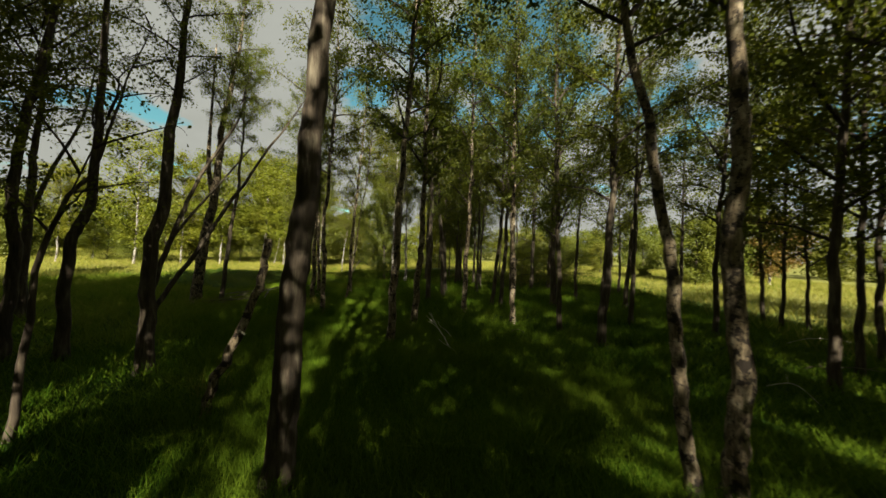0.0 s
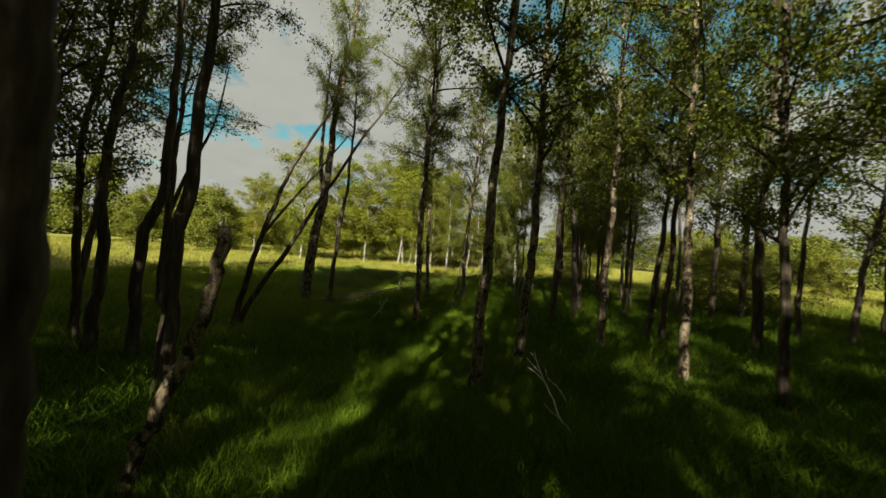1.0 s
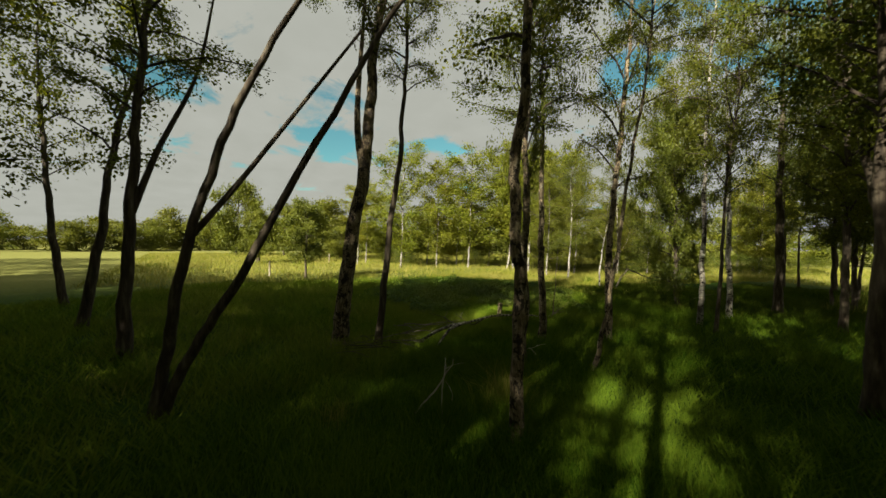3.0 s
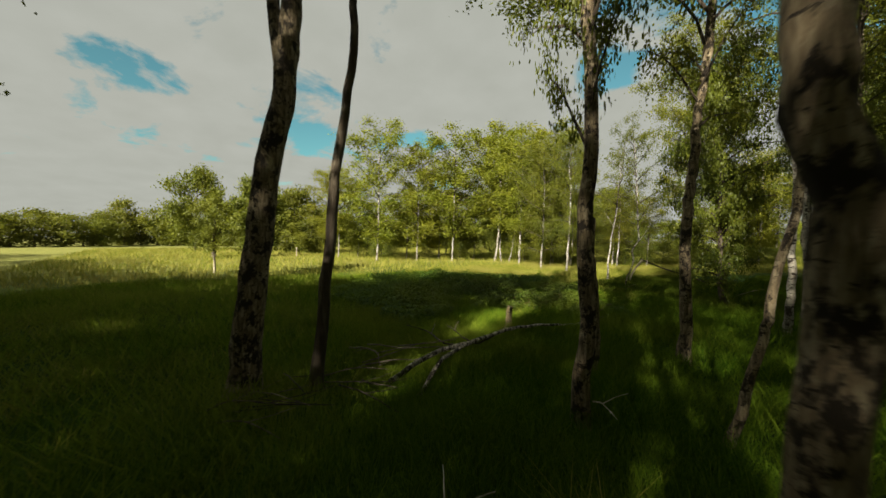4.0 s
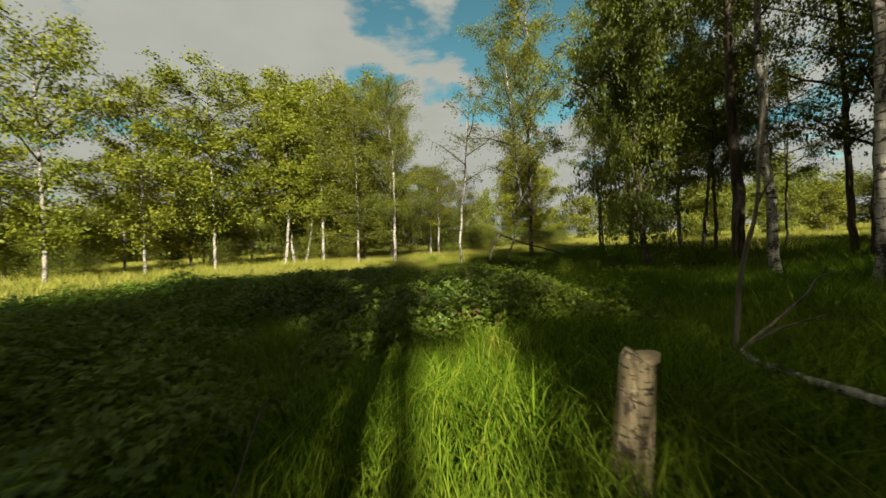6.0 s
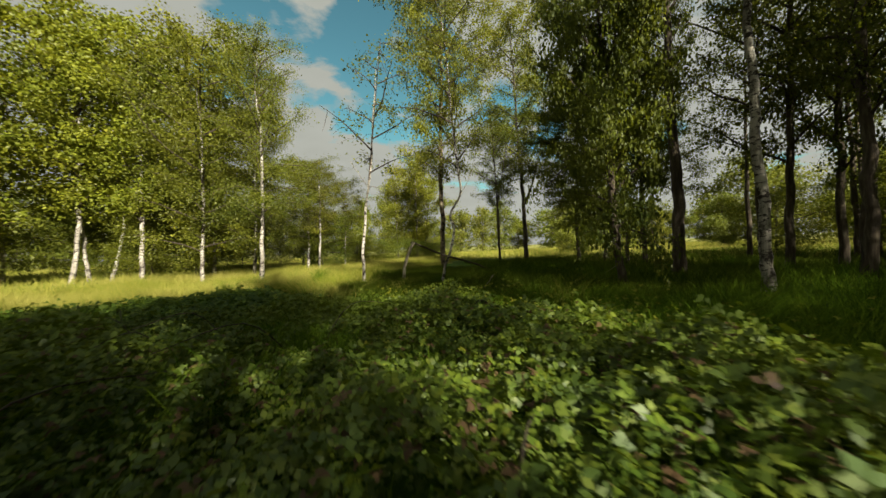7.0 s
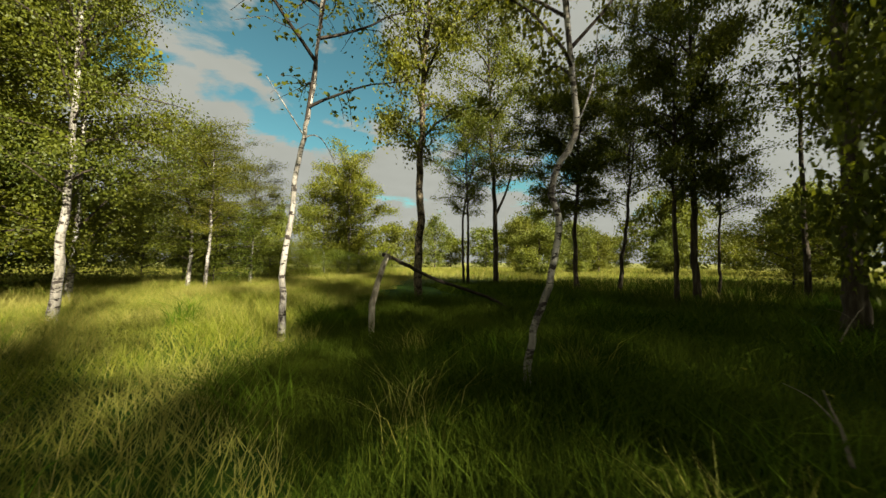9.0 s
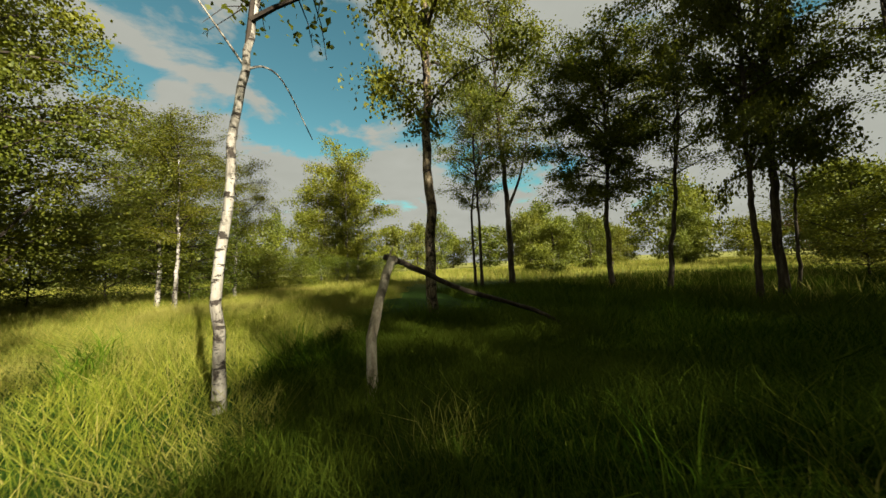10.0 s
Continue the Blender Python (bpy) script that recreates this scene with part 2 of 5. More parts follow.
def ground_material():
    m, t, out = material("ground_turf")
    fine, broad = object_noise(t, 6.0, world_space=True, detail=8.0, rough=0.7), object_noise(t, 0.12, world_space=True, detail=5.0)
    col = ramp_of(t, fine, [(0.3, (0.006, 0.016, 0.002)), (0.55, (0.016, 0.038, 0.003)), (0.75, (0.034, 0.066, 0.005))])
    col = mixed(t, ramp_of(t, broad, [(0.42, (0, 0, 0)), (0.62, (0.7, 0.7, 0.7))]), col, (0.036, 0.070, 0.006))
    # the hay field lies open round the wood
    place, sep, edge = t.nodes.new("ShaderNodeNewGeometry"), t.nodes.new("ShaderNodeSeparateXYZ"), t.nodes.new("ShaderNodeMapRange")
    t.links.new(place.outputs["Position"], sep.inputs[0]); t.links.new(sep.outputs["X"], edge.inputs["Value"])
    edge.inputs["From Min"].default_value, edge.inputs["From Max"].default_value = -21.0, -30.0
    for axis, a, b in (("Y", 47.0, 56.0), ("X", 10.0, 15.0)):
        beyond, most = t.nodes.new("ShaderNodeMapRange"), t.nodes.new("ShaderNodeMath")
        t.links.new(sep.outputs[axis], beyond.inputs["Value"])
        beyond.inputs["From Min"].default_value, beyond.inputs["From Max"].default_value = a, b
        most.operation = "MAXIMUM"
        t.links.new(edge.outputs[0], most.inputs[0]); t.links.new(beyond.outputs[0], most.inputs[1])
        edge = most
    hay = ramp_of(t, fine, [(0.3, (0.100, 0.115, 0.022)), (0.7, (0.210, 0.200, 0.062))])
    col = mixed(t, edge.outputs[0], col, hay)
    p = node(t, "ShaderNodeBsdfPrincipled", Roughness=0.95)
    p.inputs["Specular IOR Level"].default_value = 0.05
    t.links.new(col, p.inputs["Base Color"])
    bump = node(t, "ShaderNodeBump", Strength=0.8, Distance=0.08)
    t.links.new(fine, bump.inputs["Height"]); t.links.new(bump.outputs[0], p.inputs["Normal"])
    t.links.new(p.outputs[0], out.inputs["Surface"])
    return m


GROUND = ground_material()


# ---- building helpers ----
def mesh_of(name, verts, faces, mat, smooth=False):
    me = bpy.data.meshes.new(name)
    verts = np.asarray(verts, np.float32).reshape(-1, 3)
    me.from_pydata(verts.tolist() if len(verts) < 200000 else verts, [], faces if isinstance(faces, list) else faces.tolist())
    me.materials.append(mat)
    if smooth:
        me.shade_smooth()
    me.update()
    return me


def fast_mesh(name, verts, loops, starts, mat, smooth=False):
    """A large mesh from flat arrays."""
    me = bpy.data.meshes.new(name)
    me.vertices.add(len(verts)); me.vertices.foreach_set("co", np.asarray(verts, np.float32).ravel())
    me.loops.add(len(loops)); me.loops.foreach_set("vertex_index", np.asarray(loops, np.int32))
    me.polygons.add(len(starts)); me.polygons.foreach_set("loop_start", np.asarray(starts, np.int32))
    me.materials.append(mat)
    me.update(calc_edges=True)
    me.validate()
    if smooth:
        me.shade_smooth()
    return me


def child(name, me, parent, m=None, label=""):
    ob = new(name, me)
    ob.parent = parent
    if m is not None:
        ob.matrix_local = m
    return tagged(ob, label)


def spline(points, count):
    """A smooth way through points, as an array of count places."""
    p = np.array(points, float)
    p = np.vstack([2 * p[0] - p[1], p, 2 * p[-1] - p[-2]])
    out = []
    n = len(p) - 3
    for s in np.linspace(0, n - 1e-6, count):
        i = int(s); u = s - i
        a, b, c, d = p[i:i + 4]
        out.append(0.5 * (2 * b + (c - a) * u + (2 * a - 5 * b + 4 * c - d) * u * u + (3 * b - a - 3 * c + d) * u ** 3))
    return np.array(out)


def tube(way, radii, sides, rng=None, rough=0.0):
    """Vertices and faces of a round stem along a way, closed at its tip."""
    way, verts, faces = np.asarray(way, float), [], []
    tang = np.gradient(way, axis=0)
    tang /= np.linalg.norm(tang, axis=1)[:, None] + 1e-9
    ref = np.array((1.0, 0, 0)) if abs(tang[0][0]) < 0.8 else np.array((0, 1.0, 0))
    for i, (c, t, r) in enumerate(zip(way, tang, radii)):
        u = np.cross(t, ref); u /= np.linalg.norm(u) + 1e-9
        v = np.cross(t, u)
        for k in range(sides):
            a = 2 * math.pi * k / sides
            rr = r * (1 + (rough * (rng.random() - 0.5) if rng else 0))
            verts.append(c + rr * (math.cos(a) * u + math.sin(a) * v))
        if i:
            for k in range(sides):
                a, b = (i - 1) * sides + k, (i - 1) * sides + (k + 1) % sides
                faces.append((a, b, b + sides, a + sides))
    faces.append(tuple(range(len(verts) - sides, len(verts))))
    faces.append(tuple(reversed(range(sides))))
    return verts, faces


def join(parts):
    verts, faces = [], []
    for v, f in parts:
        n = len(verts)
        verts.extend(v)
        faces.extend(tuple(i + n for i in q) for q in f)
    return verts, faces


def leaves_at(places, size, rng, droop=0.35):
    """One folded rhombic leaf at each place: 4 corners, two triangles."""
    n = len(places)
    s = size * (0.65 + 0.7 * rng.random(n))[:, None]
    out = rng.normal(size=(n, 3)); out[:, 2] -= droop * 2
    out /= np.linalg.norm(out, axis=1)[:, None]
    side = np.cross(out, rng.normal(size=(n, 3)))
    side /= np.linalg.norm(side, axis=1)[:, None] + 1e-9
    nor = np.cross(out, side)
    a, c = places, places + out * s
    b = places + out * s * 0.42 + side * s * 0.36 + nor * s * 0.10
    d = places + out * s * 0.42 - side * s * 0.36 + nor * s * 0.10
    verts = np.stack([a, b, c, d], 1).reshape(-1, 3)
    return verts, n


def leaf_mesh(name, places, size, rng, mat, droop=0.35):
    verts, n = leaves_at(places, size, rng, droop)
    return fast_mesh(name, verts, np.arange(4 * n), np.arange(n) * 4, mat)


def crown_parts(name, seed, height, reach, limbs, twigs, per_twig, leaf, mat, low=0.05, shape="birch", rise=(0.5, 1.1), hang=0.25, puff=0.11, bare=0.08):
    """A crown round an upright stem of the given height: limbs, hanging twigs, and leaves along them."""
    rng = np.random.default_rng(seed)
    stems, places = [], []
    for i in range(limbs):
        f = low + (1 - low) * (i + rng.random() * 0.8) / limbs
        if shape == "oval":
            r = reach * math.sin(math.pi * (0.86 * f + 0.08)) ** 0.45 * (0.6 + 0.55 * rng.random())
        elif shape == "birch":
            r = reach * (math.sin(min(1, (f + 0.12) * 1.05) * math.pi) ** 0.7) * (0.55 + 0.6 * rng.random()) + 0.25
        else:
            r = reach * math.sqrt(max(0.05, 1 - (2 * f - 0.95) ** 2)) * (0.7 + 0.45 * rng.random())
        ang, up = i * 2.4 + rng.random() * 0.9, rng.uniform(*rise)
        base = np.array((0, 0, f * height))
        way = [base]
        d = np.array((math.cos(ang), math.sin(ang), up)); d /= np.linalg.norm(d)
        for k in range(6):
            way.append(way[-1] + d * r / 5 * 1.15)
            d += np.array((rng.normal() * 0.16, rng.normal() * 0.16, -0.08 + rng.normal() * 0.1)); d /= np.linalg.norm(d)
        way = np.array(way)
        r0 = 0.010 + 0.014 * r * (1 - 0.5 * f)
        stems.append(tube(way, np.linspace(r0, 0.004, len(way)), 5))
        for k in range(max(2, int(twigs * (0.5 + r / reach)))):
            s = 0.22 + 0.78 * rng.random()
            j = min(5, int(s * 6)); p = way[j] + (way[j + 1] - way[j]) * (s * 6 - j)
            td = rng.normal(size=3) * (1, 1, 0.5); td /= np.linalg.norm(td)
            ln = rng.uniform(0.25, 0.75) * (0.5 + 0.35 * reach)
            tw = [p]
            for q in range(4):
                tw.append(tw[-1] + td * ln / 4)
                td = td + np.array((0, 0, -hang)) + rng.normal(size=3) * 0.15; td /= np.linalg.norm(td)
            tw = np.array(tw)
            if rng.random() < bare:
                stems.append(tube(tw[::2], np.linspace(0.006, 0.0025, 3), 3))
            m = int(per_twig * (0.5 + rng.random()))
            u = rng.random(m) * 3.999
            at = tw[u.astype(int)] + (tw[u.astype(int) + 1] - tw[u.astype(int)]) * (u % 1)[:, None]
            places.append(at + rng.normal(size=(m, 3)) * puff)
    stems.insert(0, tube([(0, 0, height * k / 6) for k in range(7)], np.linspace(0.016, 0.006, 7), 5))
    places = np.vstack(places)
    v, f = join(stems)
    return mesh_of(name + "_limbs", v, f, BARK_TWIG), leaf_mesh(name + "_leaves", places, leaf, rng, mat)


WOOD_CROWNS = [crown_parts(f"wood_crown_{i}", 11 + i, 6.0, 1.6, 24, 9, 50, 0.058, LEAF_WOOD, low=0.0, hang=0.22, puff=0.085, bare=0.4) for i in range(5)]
GROVE_CROWNS = [crown_parts(f"grove_crown_{i}", 41 + i, 9.0, 2.2, 30, 9, 44, 0.110, LEAF_GROVE, low=0.0, shape="oval", rise=(0.5, 1.6), hang=0.32, puff=0.17) for i in range(4)]
EDGE_CROWNS = [crown_parts(f"edge_crown_{i}", 61 + i, 8.0, 1.9, 36, 12, 58, 0.068, LEAF_EDGE, low=0.0, shape="oval", hang=0.35, puff=0.11) for i in range(2)]
SPARSE_CROWNS = [crown_parts(f"sparse_crown_{i}", 71 + i, 4.0, 0.95, 12, 6, 11, 0.06, LEAF_WOOD, low=0.05, hang=0.35, bare=0.9) for i in range(2)]
ROUND_CROWNS = [crown_parts(f"round_crown_{i}", 81 + i, 3.2, 1.7, 22, 15, 48, 0.044, LEAF_WOOD, low=0.0, shape="round", rise=(0.1, 0.7), puff=0.12) for i in range(2)]
SHRUB_CROWNS = [crown_parts(f"shrub_crown_{i}", 121 + i, 3.0, 1.5, 22, 15, 46, 0.052, LEAF_SHRUB, low=0.0, shape="round", rise=(0.2, 0.9), puff=0.16) for i in range(2)]
MID_CROWNS = [crown_parts(f"mid_crown_{i}", 31 + i, 6.0, 1.6, 22, 10, 17, 0.09, LEAF_WOOD, low=0.0, hang=0.22) for i in range(4)]
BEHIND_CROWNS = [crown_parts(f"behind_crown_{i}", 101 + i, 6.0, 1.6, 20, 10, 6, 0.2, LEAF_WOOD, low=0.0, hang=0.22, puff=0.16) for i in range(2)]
FAR_CROWNS = [crown_parts(f"far_crown_{i}", 91 + i, 7.0, 2.6, 20, 10, 24, 0.26, LEAF_FAR, low=0.0, shape="round", rise=(0.1, 0.7), puff=0.40) for i in range(3)]
GROVE_NEAR_CROWNS = [crown_parts(f"grove_near_crown_{i}", 141 + i, 7.0, 1.9, 34, 11, 72, 0.052, LEAF_GROVE_SHADED, low=0.0, shape="oval", rise=(0.3, 1.3), hang=0.35, puff=0.13, bare=0.2) for i in range(3)]
BROAD_CROWNS = [crown_parts(f"broad_crown_{i}", 161 + i, 6.0, 2.2, 34, 12, 62, 0.074, LEAF_WOOD, low=0.0, shape="oval", rise=(0.0, 0.9), hang=0.25, puff=0.10, bare=0.1) for i in range(3)]
FIELD_CROWNS = [crown_parts(f"field_crown_{i}", 151 + i, 6.0, 2.4, 26, 13, 36, 0.17, LEAF_FAR, low=0.0, shape="round", rise=(0.1, 0.7), puff=0.26) for i in range(2)]
LEAF_RUST = leaf_material("leaf_rust", (0.070, 0.042, 0.010), (0.125, 0.078, 0.016), (0.180, 0.120, 0.026), 0.3)
RUST_CROWNS = [crown_parts("rust_crown", 171, 6.0, 2.4, 26, 13, 36, 0.15, LEAF_RUST, low=0.0, shape="round", rise=(0.1, 0.7), puff=0.26)]

TREE_COUNT = [0]


def tree(name, x, y, d, via, height, crown, start, label, bark=None, size=1.0, fork=(), twigs=0, group="", flare=1.35, thin=0.5, number=None, layers=1):
    """A tree: an Empty at its foot, a trunk through via (height, dx, dy), limbs and a crown set on it from the height start."""
    if number is None:
        TREE_COUNT[0] += 1
        number = TREE_COUNT[0]
    rng = np.random.default_rng(1000 + number)
    root = new(name)
    root.location = (x, y, 0)
    root.empty_display_size = 0.2
    tagged(root, label, "tree", group)
    pts = [(0, 0, -0.06)] + [(dx, dy, z) for z, dx, dy in via]
    a, b = np.array(pts[-2], float), np.array(pts[-1], float)
    last = pts[-1][2]
    if height > last + 0.4:
        way = (b - a) / max(0.2, b[2] - a[2]) * 0.5
        for s in (0.5, 1.0):
            z = last + (height - last) * s
            pts.append((b[0] + way[0] * (z - last) + rng.normal() * 0.06, b[1] + way[1] * (z - last) + rng.normal() * 0.06, z))
    n = max(14, int(height * 5.0))
    line = spline(pts, n)
    line[1:-1, :2] += rng.normal(size=(n - 2, 2)) * 0.008
    # trunks wander a little on their way up
    z, sway = line[:, 2].clip(0), min(0.018, d * 0.10)
    for k in (0, 1):
        line[:, k] += sway * (z / 0.8).clip(0, 1) * (np.sin(z * rng.uniform(2.6, 3.6) + rng.random() * 6.3) + 0.55 * np.sin(z * rng.uniform(5.0, 7.5) + rng.random() * 6.3))
    f = line[:, 2].clip(0) / height
    radii = d / 2 * np.maximum(0.10, (1 - (1 - thin) * f / 0.6).clip(thin * 0.98) * (1 - ((f - 0.6).clip(0) / 0.4) ** 1.2 * 0.85))
    radii *= 1 + (flare - 1) * np.exp(-line[:, 2].clip(0) / 0.14)
    v, q = tube(line, radii, 10, rng, 0.10)
    bark = bark or BARK_DARK
    child("trunk", mesh_of("trunk", v, q, bark, True), root)
    for z0, *ways in fork:
        i = int(np.argmin(abs(line[:, 2] - z0)))
        way = spline([line[i]] + [(dx, dy, z) for z, dx, dy in ways], 12)
        slim = d < 0.13
        v, q = tube(way, np.linspace(radii[i] * (0.36 if slim else 0.72), 0.004 if slim else 0.018, 12), 8, rng, 0.08)
        child("stem", mesh_of("stem", v, q, bark, True), root)
    if crown:
        limbs, leafage = crown[number % len(crown)]
        i = int(np.argmin(abs(line[:, 2] - start)))
        top, foot = line[-1], line[i]
        native = {id(WOOD_CROWNS): 6.0, id(GROVE_CROWNS): 9.0, id(EDGE_CROWNS): 8.0, id(SPARSE_CROWNS): 4.0, id(ROUND_CROWNS): 3.2, id(FAR_CROWNS): 7.0, id(BEHIND_CROWNS): 6.0, id(MID_CROWNS): 6.0, id(SHRUB_CROWNS): 3.0, id(GROVE_NEAR_CROWNS): 7.0, id(FIELD_CROWNS): 6.0, id(RUST_CROWNS): 6.0, id(BROAD_CROWNS): 6.0}[id(crown)]
        axis = Vector(top - foot)
        s = axis.length / native * 1.04
        m = Matrix.Translation(foot) @ axis.to_track_quat("Z", "Y").to_matrix().to_4x4() @ Matrix.Rotation(number * 1.7, 4, "Z") @ Matrix.Diagonal((size, size, s, 1))
        child("bough", limbs, root, m)
        child("crown", leafage, root, m)
        for k in range(1, layers):
            limbs, leafage = crown[(number + k) % len(crown)]
            turned = m @ Matrix.Rotation(1.3 * k, 4, "Z")
            child("bough", limbs, root, turned)
            child("crown", leafage, root, turned)
    return root


# ---- ground ----
def build_ground():
    """One sheet to the horizon, finer where the walk goes."""
    xs = np.unique(np.concatenate([np.linspace(-600, -70, 14), np.linspace(-70, -25, 40), np.linspace(-25, 15, 110), np.linspace(15, 60, 30), np.linspace(60, 600, 14)]))
    ys = np.unique(np.concatenate([np.linspace(-600, -20, 14), np.linspace(-20, 5, 20), np.linspace(5, 50, 120), np.linspace(50, 110, 40), np.linspace(110, 700, 14)]))
    gx, gy = np.meshgrid(xs, ys)
    gz = lie(gx, gy)
    verts = np.stack([gx, gy, gz], -1).reshape(-1, 3)
    w, h = len(xs), len(ys)
    i = (np.arange(h - 1)[:, None] * w + np.arange(w - 1)[None]).ravel()
    quads = np.stack([i, i + 1, i + 1 + w, i + w], 1)
    me = fast_mesh("ground", verts, quads.ravel(), np.arange(len(quads)) * 4, GROUND, True)
    return tagged(new("ground", me), "rough grassy ground of a wood and a hay field", "ground", kind="structure")


def lie(x, y):
    """The ground's height: low hummocks."""
    return 0.03 * np.sin(x * 0.9 + 1.3 * np.sin(y * 0.35)) * np.cos(y * 0.8) + 0.02 * np.sin(x * 2.3 + y * 1.7) - 0.02


build_ground()


def grass(name, label, xs, ys, tall, width, mat, rng, lean=0.5, simple=False):
    """Blades of grass, each of a lower and an upper piece, in hummocks of longer and shorter growth."""
    n = len(xs)
    z = lie(xs, ys)
    growth = 0.5 + 0.5 * np.sin(xs * 1.9 + 1.4 * np.sin(ys * 1.1)) * np.sin(ys * 2.2 + 1.2 * np.sin(xs * 1.3))
    h = tall * (0.45 + 0.65 * rng.random(n)) * (0.65 + 0.65 * growth)
    a = rng.random(n) * 2 * math.pi
    bend = lean * h * (0.3 + rng.random(n))
    b = rng.random(n) * 2 * math.pi
    w = width * (0.6 + 0.8 * rng.random(n))
    foot = np.stack([xs, ys, z - 0.02], 1)
    side = np.stack([np.cos(a), np.sin(a), np.zeros(n)], 1) * w[:, None] / 2
    out = np.stack([np.cos(b), np.sin(b), np.zeros(n)], 1) * bend[:, None]
    mid = foot + out * 0.32 + np.stack([np.zeros(n), np.zeros(n), h * 0.62], 1)
    tip = foot + out * 1.0 + np.stack([np.zeros(n), np.zeros(n), h * (1 - 0.15 * rng.random(n))], 1)
    if simple:
        me = fast_mesh(name, np.stack([foot - side, foot + side, tip], 1).reshape(-1, 3), np.arange(n * 3), np.arange(n) * 3, mat)
        return tagged(new(name, me), label, "grass", kind="stuff")
    verts = np.stack([foot - side, foot + side, mid + side * 0.8, mid - side * 0.8, tip], 1).reshape(-1, 3)
    i = np.arange(n) * 5
    loops = np.stack([i, i + 1, i + 2, i + 3, i + 3, i + 2, i + 4], 1).ravel()
    starts = np.stack([np.arange(n) * 7, np.arange(n) * 7 + 4], 1).ravel()
    me = fast_mesh(name, verts, loops, starts, mat)
    return tagged(new(name, me), label, "grass", kind="stuff")


def scatter(rng, count, x0, x1, y0, y1, clump=0.0, keep=None):
    xs, ys = rng.uniform(x0, x1, count), rng.uniform(y0, y1, count)
    ok = np.ones(count, bool)
    if clump:
        tuft = np.sin(xs * 2.1 + 1.7 * np.sin(ys * 1.3)) * np.sin(ys * 2.4 + 1.1 * np.sin(xs * 1.9))
        ok &= rng.random(count) < (1 - clump) + clump * (tuft > -0.1)
    if keep is not None:
        ok &= keep(xs, ys)
    return xs[ok], ys[ok]


def off_line(xs, ys):
    """Distance from the middle line of the strip from the wood to the field."""
    t = ((ys - 13) / 16).clip(0, 1)
    line = 1.3 - 12.9 * (3 * t ** 2 - 2 * t ** 3)
    return abs(xs - line)


rng_g = np.random.default_rng(5)

# ---- trees of the wood ----
WOODLABEL = "slender birch with dark lichen-flecked bark in rough grass"
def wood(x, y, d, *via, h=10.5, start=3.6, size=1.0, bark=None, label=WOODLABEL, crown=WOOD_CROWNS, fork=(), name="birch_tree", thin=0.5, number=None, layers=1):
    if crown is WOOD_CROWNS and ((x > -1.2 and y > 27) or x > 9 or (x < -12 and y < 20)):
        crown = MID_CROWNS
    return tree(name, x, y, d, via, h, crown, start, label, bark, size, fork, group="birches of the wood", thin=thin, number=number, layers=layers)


wood(-0.69, 13.50, 0.275, (1.41, 0.05, 0.02), (2.68, 0.13, 0.06), (4.49, 0.22, 0.11), h=12, start=5.4, size=1.2, label="thick dark birch trunk standing close beside the way")
wood(-6.77, 15.51, 0.21, (2.02, 0.04, 0.06), (3.22, 0.17, 0.29), (6.87, 0.22, 0.38), start=6.6, size=0.5)
wood(-4.61, 15.32, 0.26, (1.71, 0.02, 0.02), (3.16, 0.11, 0.15), (6.46, 0.26, 0.33), h=8, start=4.8, size=0.6)
wood(-3.95, 13.39, 0.085, (1.09, 0.05, 0.10), (1.84, 0.07, 0.13), (2.71, 0.18, 0.35), (3.08, 0.27, 0.51), h=5.0, start=2.0, size=0.8, crown=SPARSE_CROWNS)
wood(-7.47, 15.08, 0.21, (1.77, 0.04, 0.11), (3.52, 0.03, 0.09), (6.74, 0.17, 0.51), start=3.7, size=0.6)
wood(-8.42, 15.05, 0.16, (1.61, 0, -0.01), (3.86, -0.01, -0.03), (5.93, 0.08, 0.26), h=9, start=3.0, size=0.9)
wood(-7.86, 17.72, 0.15, (1.2, 0.22, 0.15), (2.3, 0.50, 0.36), (3.4, 0.66, 0.62), (4.6, 0.92, 1.10), (6.0, 1.2, 1.7), h=8, start=5.4, size=0.36,
     fork=((2.3, (3.0, 0.57, 0.85), (4.0, 0.84, 1.49), (5.2, 1.15, 2.25)),), label="forked leaning birch with bare dark stems")
wood(-7.78, 17.76, 0.14, (0.7, 0.16, 0.30), (1.5, 0.42, 0.70), (2.6, 0.74, 1.20), (4.7, 1.38, 2.16), (7.5, 2.15, 3.6), h=8.2, start=6, size=0.4, label="birch leaning far over with a bare lower stem")
wood(-9.44, 20.73, 0.36, (2.05, 0.09, 0.18), (4.30, 0.23, 0.49), (6.39, 0.29, 0.60), (8.66, 0.43, 0.91), h=12, start=6.2, size=0.7,
     fork=((3.6, (5.0, 0.0, 0.35), (7.0, -0.1, 0.5), (9.5, -0.2, 0.7)),), bark=BARK_MIXED, label="tall birch forking into two stems above brash")
wood(-9.11, 21.5, 0.165, (2.09, 0.09, 0.15), (4.19, 0.21, 0.36), (6.26, 0.27, 0.45), (8.62, 0.31, 0.52), h=9.6, start=5.6, size=0.7)
wood(-4.78, 21.10, 0.165, (0.9, 0.01, 0.01), (1.84, 0.0, -0.01), (2.5, -0.03, -0.02), (3.2, -0.01, -0.06), (4.2, 0.06, -0.04), (6.53, 0.12, 0.11), bark=BARK_MIXED, start=4.5)
wood(-6.5, 23.25, 0.18, (2.39, 0.01, 0.01), (4.60, 0, 0), (6.51, 0.02, 0.01), (8.70, 0.04, 0.03), start=2.4, size=0.45, bark=BARK_MIXED, label="ivy-sprigged dark birch with leaves down its trunk")
